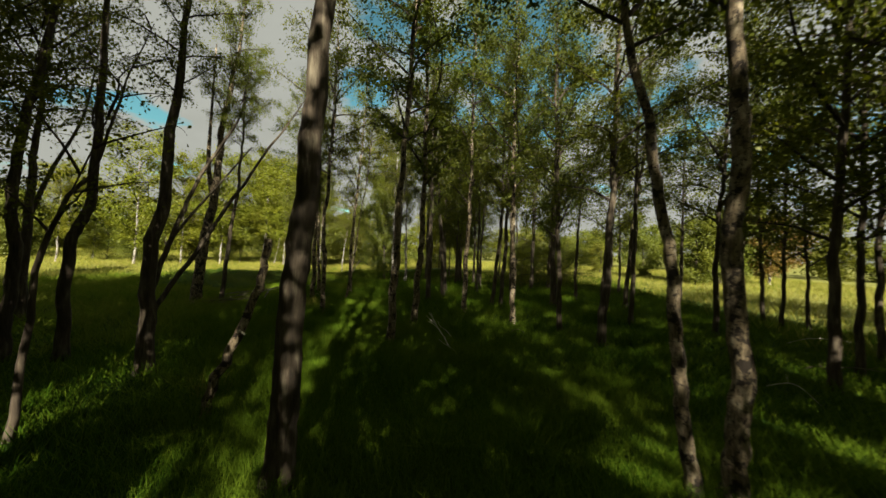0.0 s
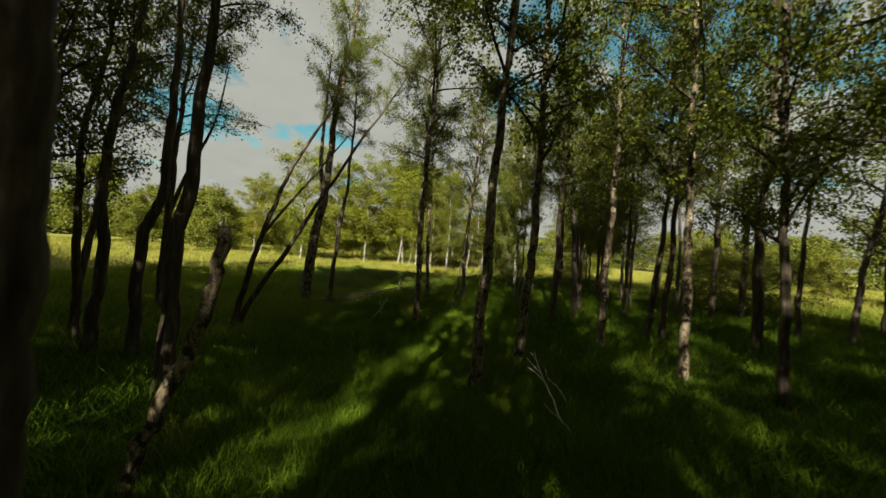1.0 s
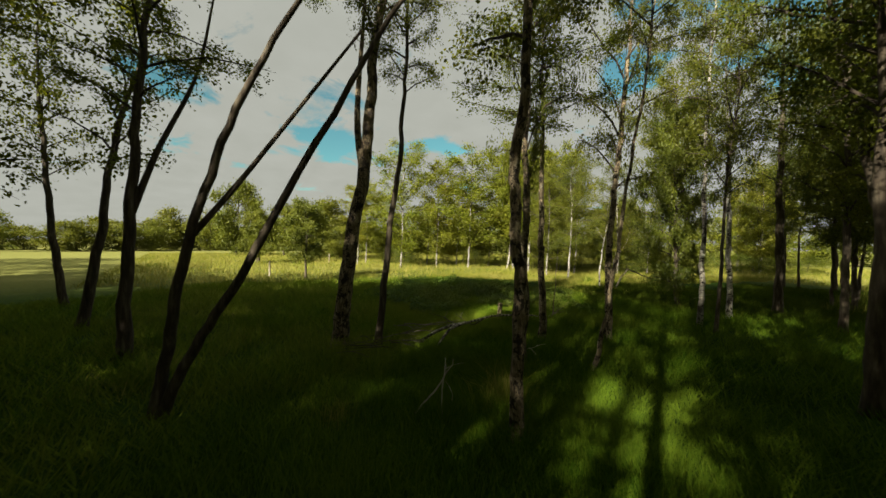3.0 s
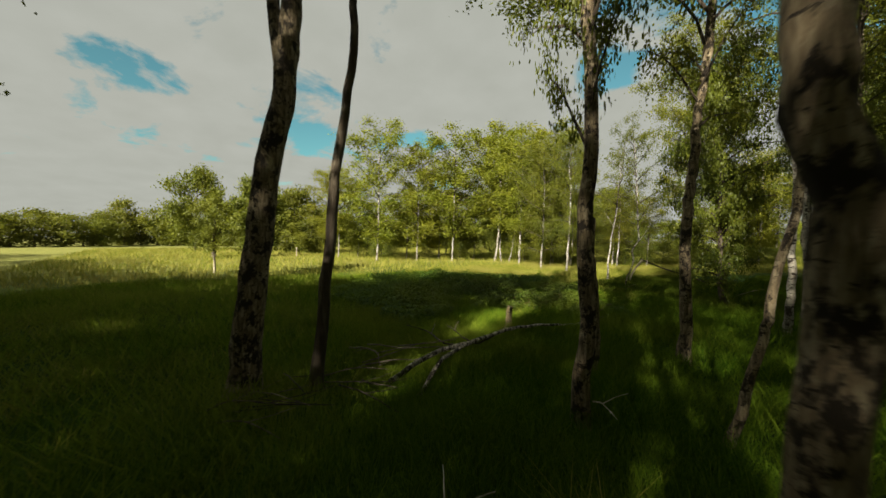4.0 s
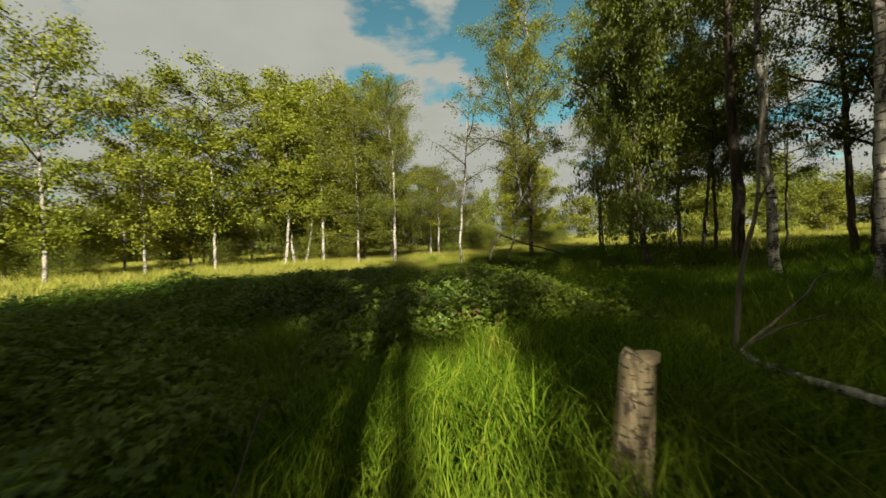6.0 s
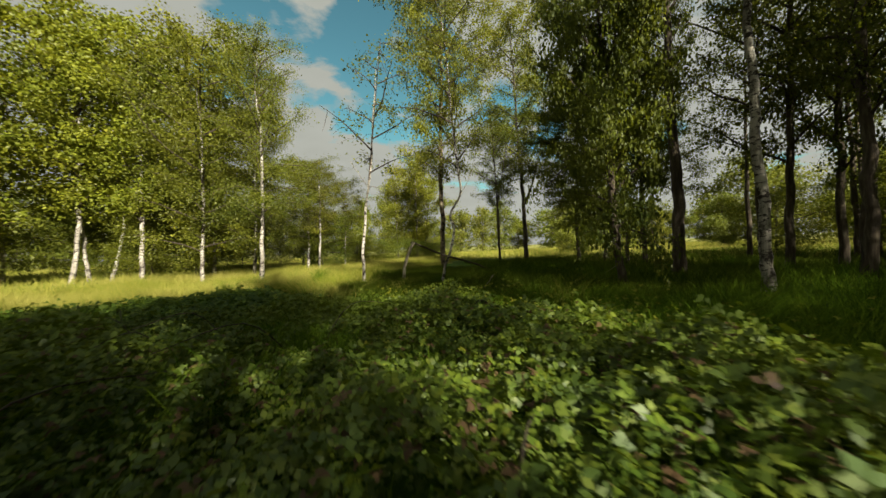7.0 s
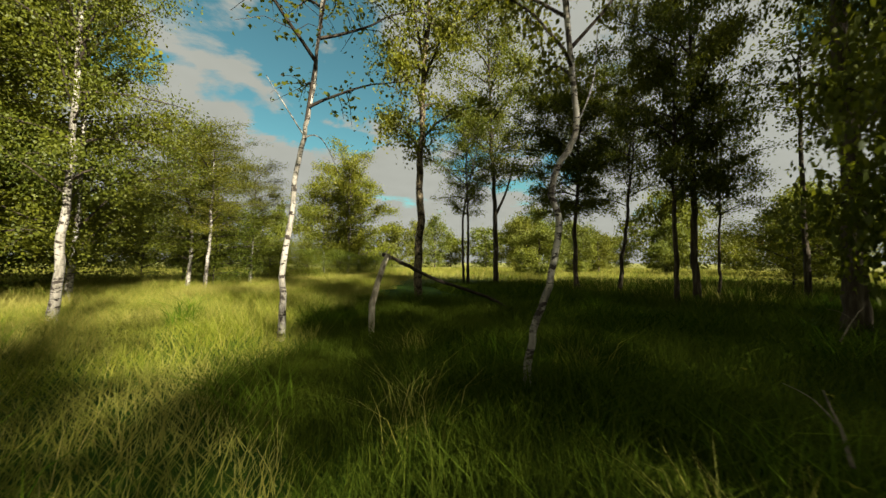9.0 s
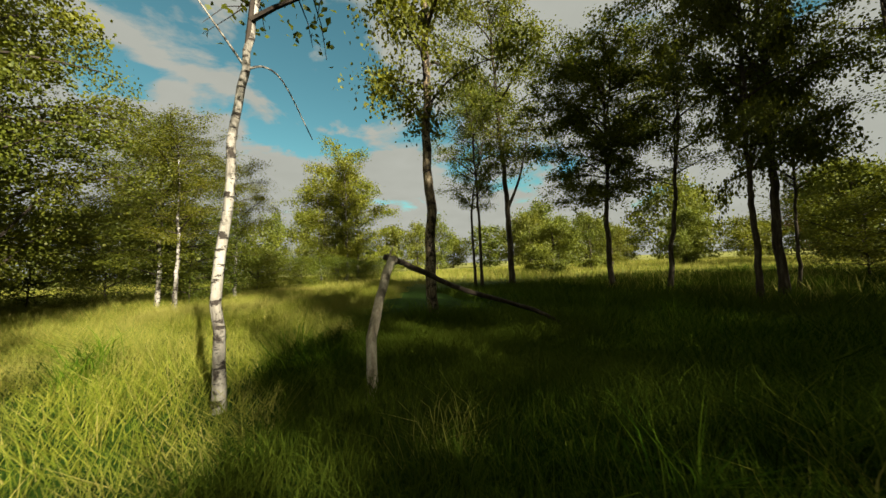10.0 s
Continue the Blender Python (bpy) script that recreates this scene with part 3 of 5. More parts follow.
wood(-1.45, 18.5, 0.20, (2.01, 0.07, 0.04), (3.36, 0.09, 0.05), (5.06, 0.18, 0.09), (6.22, 0.24, 0.12), bark=BARK_MIXED, start=4.6, size=1.25)
wood(-1.38, 20.12, 0.20, (1.66, 0.12, 0.04), (3.35, 0.17, 0.06), (7.27, 0.16, 0.06), bark=BARK_MIXED, start=4, size=1.2)
wood(-2.31, 25.54, 0.22, (2.65, 0.03, 0.01), (6.14, -0.01, 0), (9.05, -0.06, -0.02))
wood(-1.81, 26.51, 0.21, (2.90, -0.20, -0.05), (5.97, -0.49, -0.11), (9.50, -0.80, -0.18))
wood(-0.35, 23.1, 0.19, (2.34, 0.03, 0), (4.40, 0.09, 0.01), (8.50, 0.06, 0.01), bark=BARK_MIXED, h=12)
wood(0.51, 24.89, 0.17, (2.12, 0.20, 0.01), (4.34, 0.34, 0.02), (6.38, 0.28, 0.02))
wood(0.88, 24.60, 0.17, (2.76, 0.13, 0), (5.48, 0.13, 0), (7.75, 0.10, 0))
wood(1.39, 21.75, 0.18, (2.42, -0.06, 0), (4.58, -0.14, 0), (7.28, -0.18, 0), bark=BARK_MIXED)
wood(2.37, 31.61, 0.24, (3.84, 0.02, 0), (7.34, -0.08, 0.01), h=11)
wood(3.06, 26.18, 0.27, (3.39, -0.11, 0.02), (6.45, 0.01, 0), (9.50, 0.02, 0), h=12, start=2.6, size=1.2)
wood(-0.52, 28.92, 0.16, (3.55, 0.01, 0), (6.90, 0.01, 0))
wood(5.89, 30.15, 0.20, (2.52, 0.14, -0.04), (4.13, 0.39, -0.11), h=9, start=2.5)
wood(3.57, 20.02, 0.22, (2.29, 0.11, -0.02), (5.12, 0.16, -0.04), (8.66, 0.14, -0.03), h=11, size=1.2)
wood(6.08, 26.90, 0.20, (3.56, 0.20, -0.06), (6.67, 0.51, -0.15), (9.52, 0.62, -0.18))
wood(3.11, 14.26, 0.135, (0.96, -0.13, 0.06), (1.86, -0.21, 0.10), (2.74, -0.31, 0.15), (3.54, -0.45, 0.21), (4.71, -0.65, 0.31), h=9.5, start=4.2, size=1.1, bark=BARK_MIXED, label="crooked young birch with peeling pale bark at its foot")
wood(3.47, 14.36, 0.20, (1.0, 0, 0), (2.31, -0.05, 0.03), (3.22, -0.05, 0.03), (4.73, -0.09, 0.05), h=11.5, start=4.4, size=0.9, bark=BARK_MIXED)
wood(9.71, 30.50, 0.18, (3.90, -0.02, 0.01), (9.69, -0.07, 0.03))
wood(6.94, 18.0, 0.19, (2.43, -0.04, 0.03), (4.41, 0, 0), (6.88, 0.01, -0.01), start=2.6, size=1.4)
wood(8.22, 19.16, 0.15, (2.47, -0.03, 0.02), (4.75, -0.03, 0.02), (7.05, -0.07, 0.05), start=2.6, size=1.3)
wood(10.56, 25.84, 0.15, (2.73, -0.13, 0.08), (5.09, -0.25, 0.15), h=9, start=2)
wood(10.21, 24.36, 0.14, (2.71, 0, 0), (5.36, -0.03, 0.02), h=9, start=2)
wood(10.81, 24.15, 0.12, (2.72, -0.09, 0.07), (5.35, -0.27, 0.19), h=9, start=2)
wood(-2.16, 28.73, 0.20, (3.20, -0.29, -0.06), (6.47, -0.82, -0.16))
TREE_COUNT[0] += 1
wood(2.70, 36.07, 0.22, (4.15, -0.06, 0), (8.96, -0.04, 0))
wood(3.49, 33.28, 0.28, (4.67, 0.04, 0), (9.26, 0.18, -0.02), h=11.5, start=2.5)
wood(2.76, 21.44, 0.16, (2.41, -0.11, 0.01), (4.77, -0.24, 0.03), start=2.4)
wood(-6.45, 26.4, 0.18, (2.09, -0.02, -0.01), (3.44, 0.05, 0.02), (4.87, 0.16, 0.07), (6.49, 0.27, 0.11), bark=BARK_MIXED, start=3.6, size=0.72)
wood(-5.47, 23.99, 0.085, (0.93, 0.21, 0.0), (1.51, 0.30, 0.0), (2.55, 0.43, 0.02), (3.78, 0.59, 0.02), (4.8, 0.75, 0.03), h=7.6, start=5.2, size=0.55, bark=BARK_MIXED, label="thin leaning birch with a pale flaking foot")
wood(-5.58, 29.85, 0.15, (2.24, 0.03, 0.01), (5.31, 0.04, 0.0), (7.5, 0.1, 0.0), bark=BARK_BIRCH, start=4.2, size=0.75)
wood(-5.05, 29.26, 0.10, (1.87, 0.08, 0.01), (4.24, 0.15, 0.02), (6.16, 0.34, 0.05), h=8, start=3.6, size=0.7)
wood(-7.14, 24.67, 0.18, (0.56, 0.04, 0), (1.25, 0, 0), (2.05, -0.04, 0), (2.70, -0.07, 0.01), (6, -0.1, 0.05), bark=BARK_MIXED, start=5.0, h=7.9, size=1.15)
wood(-5.45, 32.10, 0.17, (1.41, -0.04, 0.02), (2.99, -0.09, 0.05), (5.07, -0.13, 0.07), bark=BARK_BIRCH, start=4.6, size=0.75, label="silver birch with banded white bark and a high crown")
wood(-4.74, 34.79, 0.29, (1.98, 0.02, -0.02), (4.19, -0.04, 0.04), (6.51, -0.03, 0.03), h=11, start=4.4, size=0.55, label="stout dark birch with a high crown")
wood(-7.22, 33.12, 0.15, (0.45, -0.10, -0.02), (1.38, -0.16, 0.02), (2.76, -0.20, 0.05), h=7.3, start=0.85, size=0.60, crown=BROAD_CROWNS, layers=2, label="dark bushy tree leafy almost to the ground")
wood(-2.30, 34.92, 0.16, (2.02, -0.05, 0.07), (4.16, -0.07, 0.10), (6.32, -0.10, 0.14), h=10, start=2.2, size=1.1)
wood(-2.38, 34.30, 0.18, (1.91, 0.03, -0.04), (4.50, 0.07, -0.11), start=2.3, size=1.1)
wood(-1.30, 34.05, 0.18, (2.55, 0, 0), (5.16, 0.03, -0.05), start=2.1, size=1.1)
wood(-2.33, 33.0, 0.16, (1.72, 0.03, -0.06), (3.92, 0.03, -0.07), start=2.4, size=1.0)
wood(-3.07, 32.46, 0.20, (1.63, 0.03, -0.06), (3.62, 0, -0.01), start=2.6, size=0.95)
wood(-10.50, 34.12, 0.056, (0.26, 0.03, 0), (0.42, 0.06, 0), (0.60, 0.10, 0), (0.76, 0.19, 0), (0.96, 0.22, 0), (1.20, 0.28, 0), (1.34, 0.26, 0), (1.48, 0.22, 0), (1.62, 0.25, 0), (1.78, 0.35, 0), (1.95, 0.44, 0), (2.2, 0.45, 0), (2.6, 0.40, 0), bark=BARK_BIRCH, h=6.6, start=2.2, size=0.62,
     fork=((1.75, (2.1, 0.55, 0.1), (2.5, 0.75, 0.15), (3.0, 0.85, 0.2)),), label="young crooked birch with white bark at its foot", thin=0.66)
wood(-12.38, 36.75, 0.086, (0.99, 0.02, 0), (1.88, 0.12, 0.02), (2.67, 0.22, 0.04), (3.44, 0.33, 0.05), bark=BARK_BIRCH, h=6.5, start=2.7, crown=SPARSE_CROWNS, size=1.3,
     fork=((2.55, (2.64, 0.36, 0.05), (2.52, 0.50, 0.06), (2.08, 0.70, 0.08)), (2.62, (2.95, 0.0, 0.02), (3.35, -0.25, 0.05))), label="slim silver birch with white bark and few leaves")
wood(-9.9, 39.5, 0.19, (1.95, 0.02, 0), (3.92, 0.04, -0.01), (5.59, 0.11, -0.03), h=11.5, start=3.2, size=0.95, crown=EDGE_CROWNS, bark=BARK_MIXED, label="tall birch with a sunlit hanging crown at the field")
wood(-4.36, 46.53, 0.26, (3.79, -0.06, 0.03), (7.07, -0.22, 0.12), h=14, start=4.8, size=1.35, crown=EDGE_CROWNS, fork=((3.2, (4.5, 0.5, -0.2), (6.5, 0.9, -0.4)),))
wood(-6.2, 45.5, 0.13, (3.4, -0.02, 0.01), (6.5, -0.13, 0.04), h=8, start=2.8)
wood(-5.8, 47.0, 0.13, (3.25, -0.01, 0), (5.86, 0.51, -0.18), h=8, start=3)
wood(-3.43, 42.18, 0.18, (2.10, -0.04, 0.03), (3.21, 0.04, -0.04), h=7.4, start=2.6, size=1.0, crown=BROAD_CROWNS, layers=2, label="small dark tree with a round crown on the field edge", name="round_tree")
wood(-3.25, 40.47, 0.13, (1.91, 0.13, -0.15), (3.0, 0.20, -0.23), h=7, start=2.7, size=0.9)
wood(-3.75, 38.19, 0.12, (1.68, -0.01, 0.02), (3.15, -0.02, 0.03), h=8, start=2.4, size=0.66, crown=BROAD_CROWNS)
wood(-3.18, 38.12, 0.17, (1.68, -0.02, 0.03), (3.55, -0.01, 0.02), h=9.5, start=2.4, size=0.68, crown=BROAD_CROWNS)
wood(-1.51, 38.71, 0.08, (1.47, 0.02, -0.04), (2.60, 0.03, -0.05), h=6, start=2.2)

wood(-6.1, 13.3, 0.15, (2, 0.1, 0.05), (5, 0.05, 0.1), h=6.4, start=2.8, size=0.9)
wood(-8.9, 13.5, 0.16, (2, -0.05, 0.05), (5, 0.1, 0.2), h=10, start=3.4, size=0.85)
wood(-10.8, 14.3, 0.18, (2, 0.1, -0.05), (5, 0.15, 0.0), h=10, start=2.8, size=1.2)
wood(-10.90, 17.12, 0.24, (2.43, 0.01, 0.08), (4.89, 0.02, 0.20), (7.47, 0.05, 0.4), h=9.5, start=4.6, size=1.0, fork=((2.6, (4.0, 0.05, 0.5), (5.6, 0.1, 1.1), (7.4, 0.1, 1.4)),))
wood(-14.39, 16.01, 0.24, (2.41, -0.01, 0.35), (4.59, -0.01, 0.57), (7.09, -0.03, 1.09), h=9.5, start=3.8, size=0.9)
wood(-18.68, 14.95, 0.24, (2.76, 0.02, -0.30), (6.55, 0.04, -0.55), h=9.5, start=3.8, size=0.9)
wood(-13.46, 13.99, 0.18, (1.94, 0.01, -0.04), (4.38, -0.01, 0.05), (6.62, -0.05, 0.30), h=9.5, start=3.8, size=0.9)
wood(-12.64, 12.34, 0.18, (2.26, 0.00, -0.47), (4.34, 0.00, -0.64), (6.69, 0.01, -0.69), h=9.5, start=3.8, size=0.9)
wood(-14.39, 12.89, 0.22, (2.89, -0.01, -0.30), (5.71, -0.01, -0.50), h=9.5, start=3.8, size=0.9)

for x, y, h, s in ((9.8, 20.6, 10, 1.3), (11.5, 19, 10, 1.4), (12.5, 22.5, 9, 1.4), (8.6, 23.5, 9.5, 1.3), (7.2, 22.2, 10.5, 1.2), (5.2, 23.2, 10.5, 1.2), (4.4, 29.0, 10, 1.3), (7.6, 33.5, 9, 1.4), (1.4, 35.6, 9, 1.3), (4.6, 37.5, 9, 1.4), (0.2, 37.6, 8, 1.2), (-0.6, 31.4, 10, 1.1), (1.2, 29.6, 10, 1.1), (6.4, 15.6, 11, 1.2)):
    wood(x, y, 0.16, (2.5, 0.1 * math.sin(x * 5), 0.1 * math.cos(y * 3)), (6, 0.2 * math.sin(x * 9), 0.15), h=h, start=4.4 if y > 22 and x < 6 else 3.0, size=s * (0.85 if y > 22 and x < 6 else 1), label="birch with low leafy boughs deeper in the wood")
for x, y in ((3.4, 39.5), (1.8, 33.8), (4.4, 35.2)):
    tree("wood_shrub", x, y, 0.06, ((0.8, 0.05, 0.03), (1.4, 0.1, 0.05)), 2.6 + 0.3 * math.sin(x * 7), SHRUB_CROWNS, 0.1, "dark leafy shrub at the back of the wood", BARK_TWIG, 1.4, group="shrubs of the wood")
# the wood goes on behind: unseen clumps placed sunward for shade, sunny lanes between
CU, SU = math.cos(radians(SHADE_YAW)), math.sin(radians(SHADE_YAW))
rng_b = np.random.default_rng(23)


# places across and along the light where no shade tree stands, letting sun through
SUN_GAPS = ((2.19, 6.23), (5.03, 3.29), (5.76, -0.01), (5.22, 4.94), (8.22, 4.89), (8.35, 1.65), (8.17, -4.39), (9.78, 4.42), (-2.8, 8.8), (-2.8, 10.2), (6.2, 3.6), (7.4, 1.5), (0.65, 6.8), (3.35, 9.8), (4.3, 5.2), (4.35, 2.4), (3.4, 3.5), (4.4, 0.5), (0.4, 6), (0.3, 12), (-0.9, 12.6), (1.6, 5.5), (9.85, -1.45), (2.18, 2.89), (0.7, 9.8), (5.15, 2.4))


def behind(u, v, h, size, start=2.2, number=None):
    if any(abs(u - a) < 0.02 and abs(v - b) < 0.02 for a, b in SUN_GAPS):
        TREE_COUNT[0] += 1
        return
    x, y = u * CU - v * SU, u * SU + v * CU
    wood(x, y, 0.2, (2.5, 0.1 * math.sin(x * 5), 0.1 * math.cos(y * 3)), (6, 0.2 * math.sin(x * 9), 0.15), h=h, start=start, size=size, crown=BEHIND_CROWNS, number=number,
         label="unseen birch of the back rows, added to cast shade")


for u, front in ((-1.3, 9.5), (2.25, 9.0), (5.35, 6.4), (5.2, 4.0), (8.2, 4.6), (9.9, 7.5), (12.6, 8.5), (15, 9)):
    for k in range(5):
        behind(u + rng_b.normal() * 0.2, front - 2.9 * k + rng_b.normal() * 0.5, rng_b.uniform(9.5, 11.5) * (0.66 + 0.05 * k if u == 2.25 else 1), 0.9)
for u, v in ((-2.2, 13.6), (-3.6, 13.2), (-5.2, 13.4), (-4.6, 10.5), (-2.8, 8.8), (-2.8, 10.2), (-2.4, 8.2), (-2.2, 5.0), (-3.6, 6.5), (6.2, 3.6), (7.4, 1.5)):
    behind(u, v, 14.2, 1.3, 5.8)
for u, s in ((0.7, 0.36), (2.25, 0.45), (2.8, 0.30), (3.35, 0.50)):      # slim tall ones, with narrow sunny lanes between
    behind(u, 9.8, 13.0, s, 5.0)
    behind(u - 0.05, 6.8, 16.5 if u > 2 else 14.5, s, 6.5)
for u, s in ((4.3, 0.26), (5.1, 0.36), (6.0, 0.36)):
    behind(u, 5.2, 14.0, s, 7.0)
    behind(u + 0.05, 2.4, 15.0, s, 8.5)
for u, v in ((3.4, 3.5), (4.4, 0.5)):
    behind(u, v, 10.2, 1.2, 4.0)
for u, v, h in ((-0.1, 9.5, 7.0), (-0.2, 12.5, 5.6), (0.4, 6.0, 8.4)):
    behind(u, v, h, 0.95, 1.6)
behind(0.3, 12.0, 16.0, 1.2, 13.4)
behind(-0.9, 12.6, 13.8, 1.3, 10.6)
behind(1.5, 9.8, 9.6, 0.34, 4.2)
behind(1.95, 7.4, 10.6, 0.34, 5.0)
for u, v in ((1.6, 9.6), (1.6, 5.5)):
    behind(u, v, 8.2, 0.6, 3.6)
for u in np.arange(-27, -2.5, 1.9):
    for v in (12.6, 9.2, 4.5):
        behind(u + rng_b.normal() * 0.4, v + rng_b.normal() * 0.8 + 0.12 * u, rng_b.uniform(11, 13), 1.3, 1.8)
for u in np.arange(-52, -28, 2.3):
    behind(u, 10.5 + 1.2 * math.sin(u * 3.0), 12.0 + math.sin(u * 5.0), 1.35, 1.8, 500 + int(-u))
for k in range(12):
    wood(rng_b.uniform(12, 22), rng_b.uniform(2, 24), 0.2, (2.5, 0.1, 0.05), (6, 0.1, 0.15), h=11, start=2.2, size=1.35, crown=BEHIND_CROWNS)

for u, v, h, size, start, number in ((0.43, 4.75, 13.7, 0.8, 6.9, 435), (1.24, 2.29, 15.6, 0.8, 7.8, 411), (12.31, 0.97, 14.8, 0.8, 7.3, 445), (2.28, 1.58, 14.6, 0.55, 4.9, 416), (6.85, -0.67, 13.5, 0.55, 4.5, 450), (8.69, -0.63, 12.3, 0.4, 2.9, 449), (-0.21, -2.75, 10.4, 0.8, 2.6, 409), (11.7, 4.27, 13.8, 0.55, 5.3, 427), (6.67, 2.33, 15.1, 0.8, 3.9, 415), (11.01, 4.54, 15, 0.8, 5, 421)):
    behind(u, v, h, size, start, number)
for u, v, h, size, start, number in ((4.16, 7.12, 15.7, 0.4, 9.5, 432), (5.38, 4.34, 15.2, 0.8, 9.2, 427), (2.49, -3.07, 13.5, 0.8, 8.4, 458), (4.6, 3.32, 10.3, 0.25, 4, 402), (6.66, 3.87, 12.7, 0.8, 4, 434), (9.76, 4.6, 13.8, 0.55, 5, 447), (7.47, 2.52, 15.8, 0.8, 6, 441), (3.04, -0.23, 13.6, 0.55, 4.8, 402), (1.31, 3.17, 14.3, 0.8, 8.2, 426), (7.04, -1.9, 12, 0.8, 8.6, 409)):
    behind(u, v, h, size, start, number)
for u, v, h, size, start, number in ((-1.17, 1.74, 15.6, 0.8, 3.8, 409), (6.82, 3.95, 13.4, 0.8, 3.8, 405), (0.94, 4.58, 15, 0.32, 9.7, 423), (3.18, 0.21, 16, 0.25, 9, 403), (4.54, 5.23, 9.1, 0.4, 2.7, 420)):
    behind(u, v, h, size, start, number)
for u, v, h, size, start, number in ((0.62, 5.0, 14.6, 0.30, 11.4, 470), (0.25, 6.0, 15.7, 0.42, 13.4, 471), (0.10, 5.5, 13.3, 0.27, 11.6, 472),
                                    (4.25, 5.5, 11.2, 0.24, 9.1, 473), (-0.6, 12.0, 14.9, 1.15, 11.6, 474), (-1.9, 11.6, 14.9, 1.2, 11.4, 475)):
    behind(u, v, h, size, start, number)

# ---- the grove across the field ----
def grove(x, y, d, h, start=1.8, size=1.0, dx=0.1, dy=0.05, crown=GROVE_CROWNS):
    h -= 0.7
    return tree("birch_tree", x, y, d, ((2.0, dx, dy), (5.0, dx * 1.5, dy * 1.5)), h, crown, start, "tall sunlit birch with a white trunk and yellow-green crown", BARK_BIRCH, size, group="birches of the grove")


grove(-36.6, 32.8, 0.14, 8.5, 1.95, 0.84); grove(-38.5, 34.6, 0.16, 9, 1.88, 0.84); grove(-39, 37, 0.16, 8, 0.75, 1.2)
grove(-30.9, 34.7, 0.19, 11.3, 1.2, 1.38); grove(-33.5, 39.5, 0.16, 6.6, 0.75, 1.44); grove(-30, 38.2, 0.16, 10.3, 1.12, 1.2)
grove(-31.5, 42, 0.17, 8.6, 0.9, 1.56); grove(-27.5, 40.2, 0.17, 11.2, 1.8, 1.5); grove(-28.6, 44, 0.17, 9.0, 1.12, 1.56)
grove(-25.2, 43.2, 0.19, 11.9, 2.55, 1.44, 0.3); grove(-24.8, 43.6, 0.16, 10.8, 2.7, 1.2, -0.25); grove(-24.2, 43.9, 0.14, 10.8, 2.55, 1.2, 0.5)
grove(-21.2, 41.4, 0.17, 9.9, 2.1, 1.14, 0.05); grove(-20.3, 44.5, 0.17, 8.0, 0.75, 1.5); grove(-19.2, 42.5, 0.14, 10.1, 0.9, 1.2)
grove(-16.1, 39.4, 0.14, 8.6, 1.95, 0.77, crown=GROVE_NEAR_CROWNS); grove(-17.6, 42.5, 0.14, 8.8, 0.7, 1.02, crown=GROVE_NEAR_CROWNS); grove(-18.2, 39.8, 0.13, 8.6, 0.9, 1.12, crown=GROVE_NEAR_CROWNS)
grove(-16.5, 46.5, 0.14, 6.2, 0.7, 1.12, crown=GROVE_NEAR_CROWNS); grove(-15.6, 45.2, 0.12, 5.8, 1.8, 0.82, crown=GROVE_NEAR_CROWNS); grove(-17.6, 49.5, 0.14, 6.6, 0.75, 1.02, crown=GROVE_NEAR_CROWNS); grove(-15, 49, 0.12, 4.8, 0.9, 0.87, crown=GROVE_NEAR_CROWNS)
grove(-23, 48.5, 0.16, 7.0, 0.7, 1.44); grove(-27.5, 49, 0.16, 8.0, 0.7, 1.68); grove(-34.5, 45.5, 0.16, 6.5, 0.7, 1.68)

# shrubs under the grove
rng_u = np.random.default_rng(4)
for x, y in ((-38, 37.5), (-36, 39), (-34.2, 37), (-32.5, 41.5), (-30.5, 44), (-28.5, 42), (-27, 45.5), (-25.5, 46.5), (-23, 45.5), (-22.5, 43.8), (-20.5, 43.5), (-18.5, 48), (-16, 47.5), (-14.6, 51), (-13, 54), (-11, 57), (-15, 56), (-9, 60), (-7.5, 64), (-18, 53), (-21, 49)):
    low = 0.55 if y > 49 else 1.0
    tree("grove_shrub", x, y, 0.06, ((0.8 * low, 0.05, 0.03), (1.4 * low, 0.1, 0.05)), rng_u.uniform(2.0, 3.6) * low, SHRUB_CROWNS, 0.1, "leafy green shrub at the foot of the grove", BARK_TWIG, rng_u.uniform(0.9, 1.4), group="shrubs of the grove")

# ---- field trees and the far edge ----
def far(x, y, h, size, label="distant broad leafy tree at the field edge", start=1.0, crown=FAR_CROWNS):
    return tree("field_tree", x, y, 0.3, ((1.5, 0.05, 0), (3, 0.1, 0.1)), h, crown, start, label, BARK_DARK, size, group="far trees")


wood(-24.4, 24.2, 0.16, (1.5, 0.03, 0), (2.5, 0.05, 0), h=4.5, start=1.2, size=0.52, crown=FIELD_CROWNS, label="small round-crowned tree standing in the field", name="field_tree")
for x, y, h, s, low in ((-65.8, 25.1, 11, 1.35, 1.0), (-61, 31, 7.5, 1.1, 1.0), (-42.5, 24.5, 5.2, 0.7, 1.0), (-53, 34.6, 7.5, 1.6, 0.4), (-46, 34.5, 4, 0.9, 0.2)):
    far(x, y, h, s, start=low, crown=FIELD_CROWNS)
tree("birch_tree", -10.2, 61, 0.24, ((2, 0.1, 0), (5, 0.1, 0.1)), 9.5, GROVE_CROWNS, 0.8, "single sunlit birch clump far out in the field", BARK_BIRCH, 1.1)
tree("birch_tree", -9.3, 62.4, 0.18, ((2, 0.1, 0), (4, 0.2, 0.1)), 7.6, GROVE_CROWNS, 0.4, "lower sunlit birch beside the far clump", BARK_BIRCH, 1.15)
tree("birch_tree", -11.0, 62.6, 0.18, ((2, 0.1, 0), (4, 0.2, 0.1)), 8.6, GROVE_CROWNS, 0.4, "lower sunlit birch beside the far clump", BARK_BIRCH, 1.2)
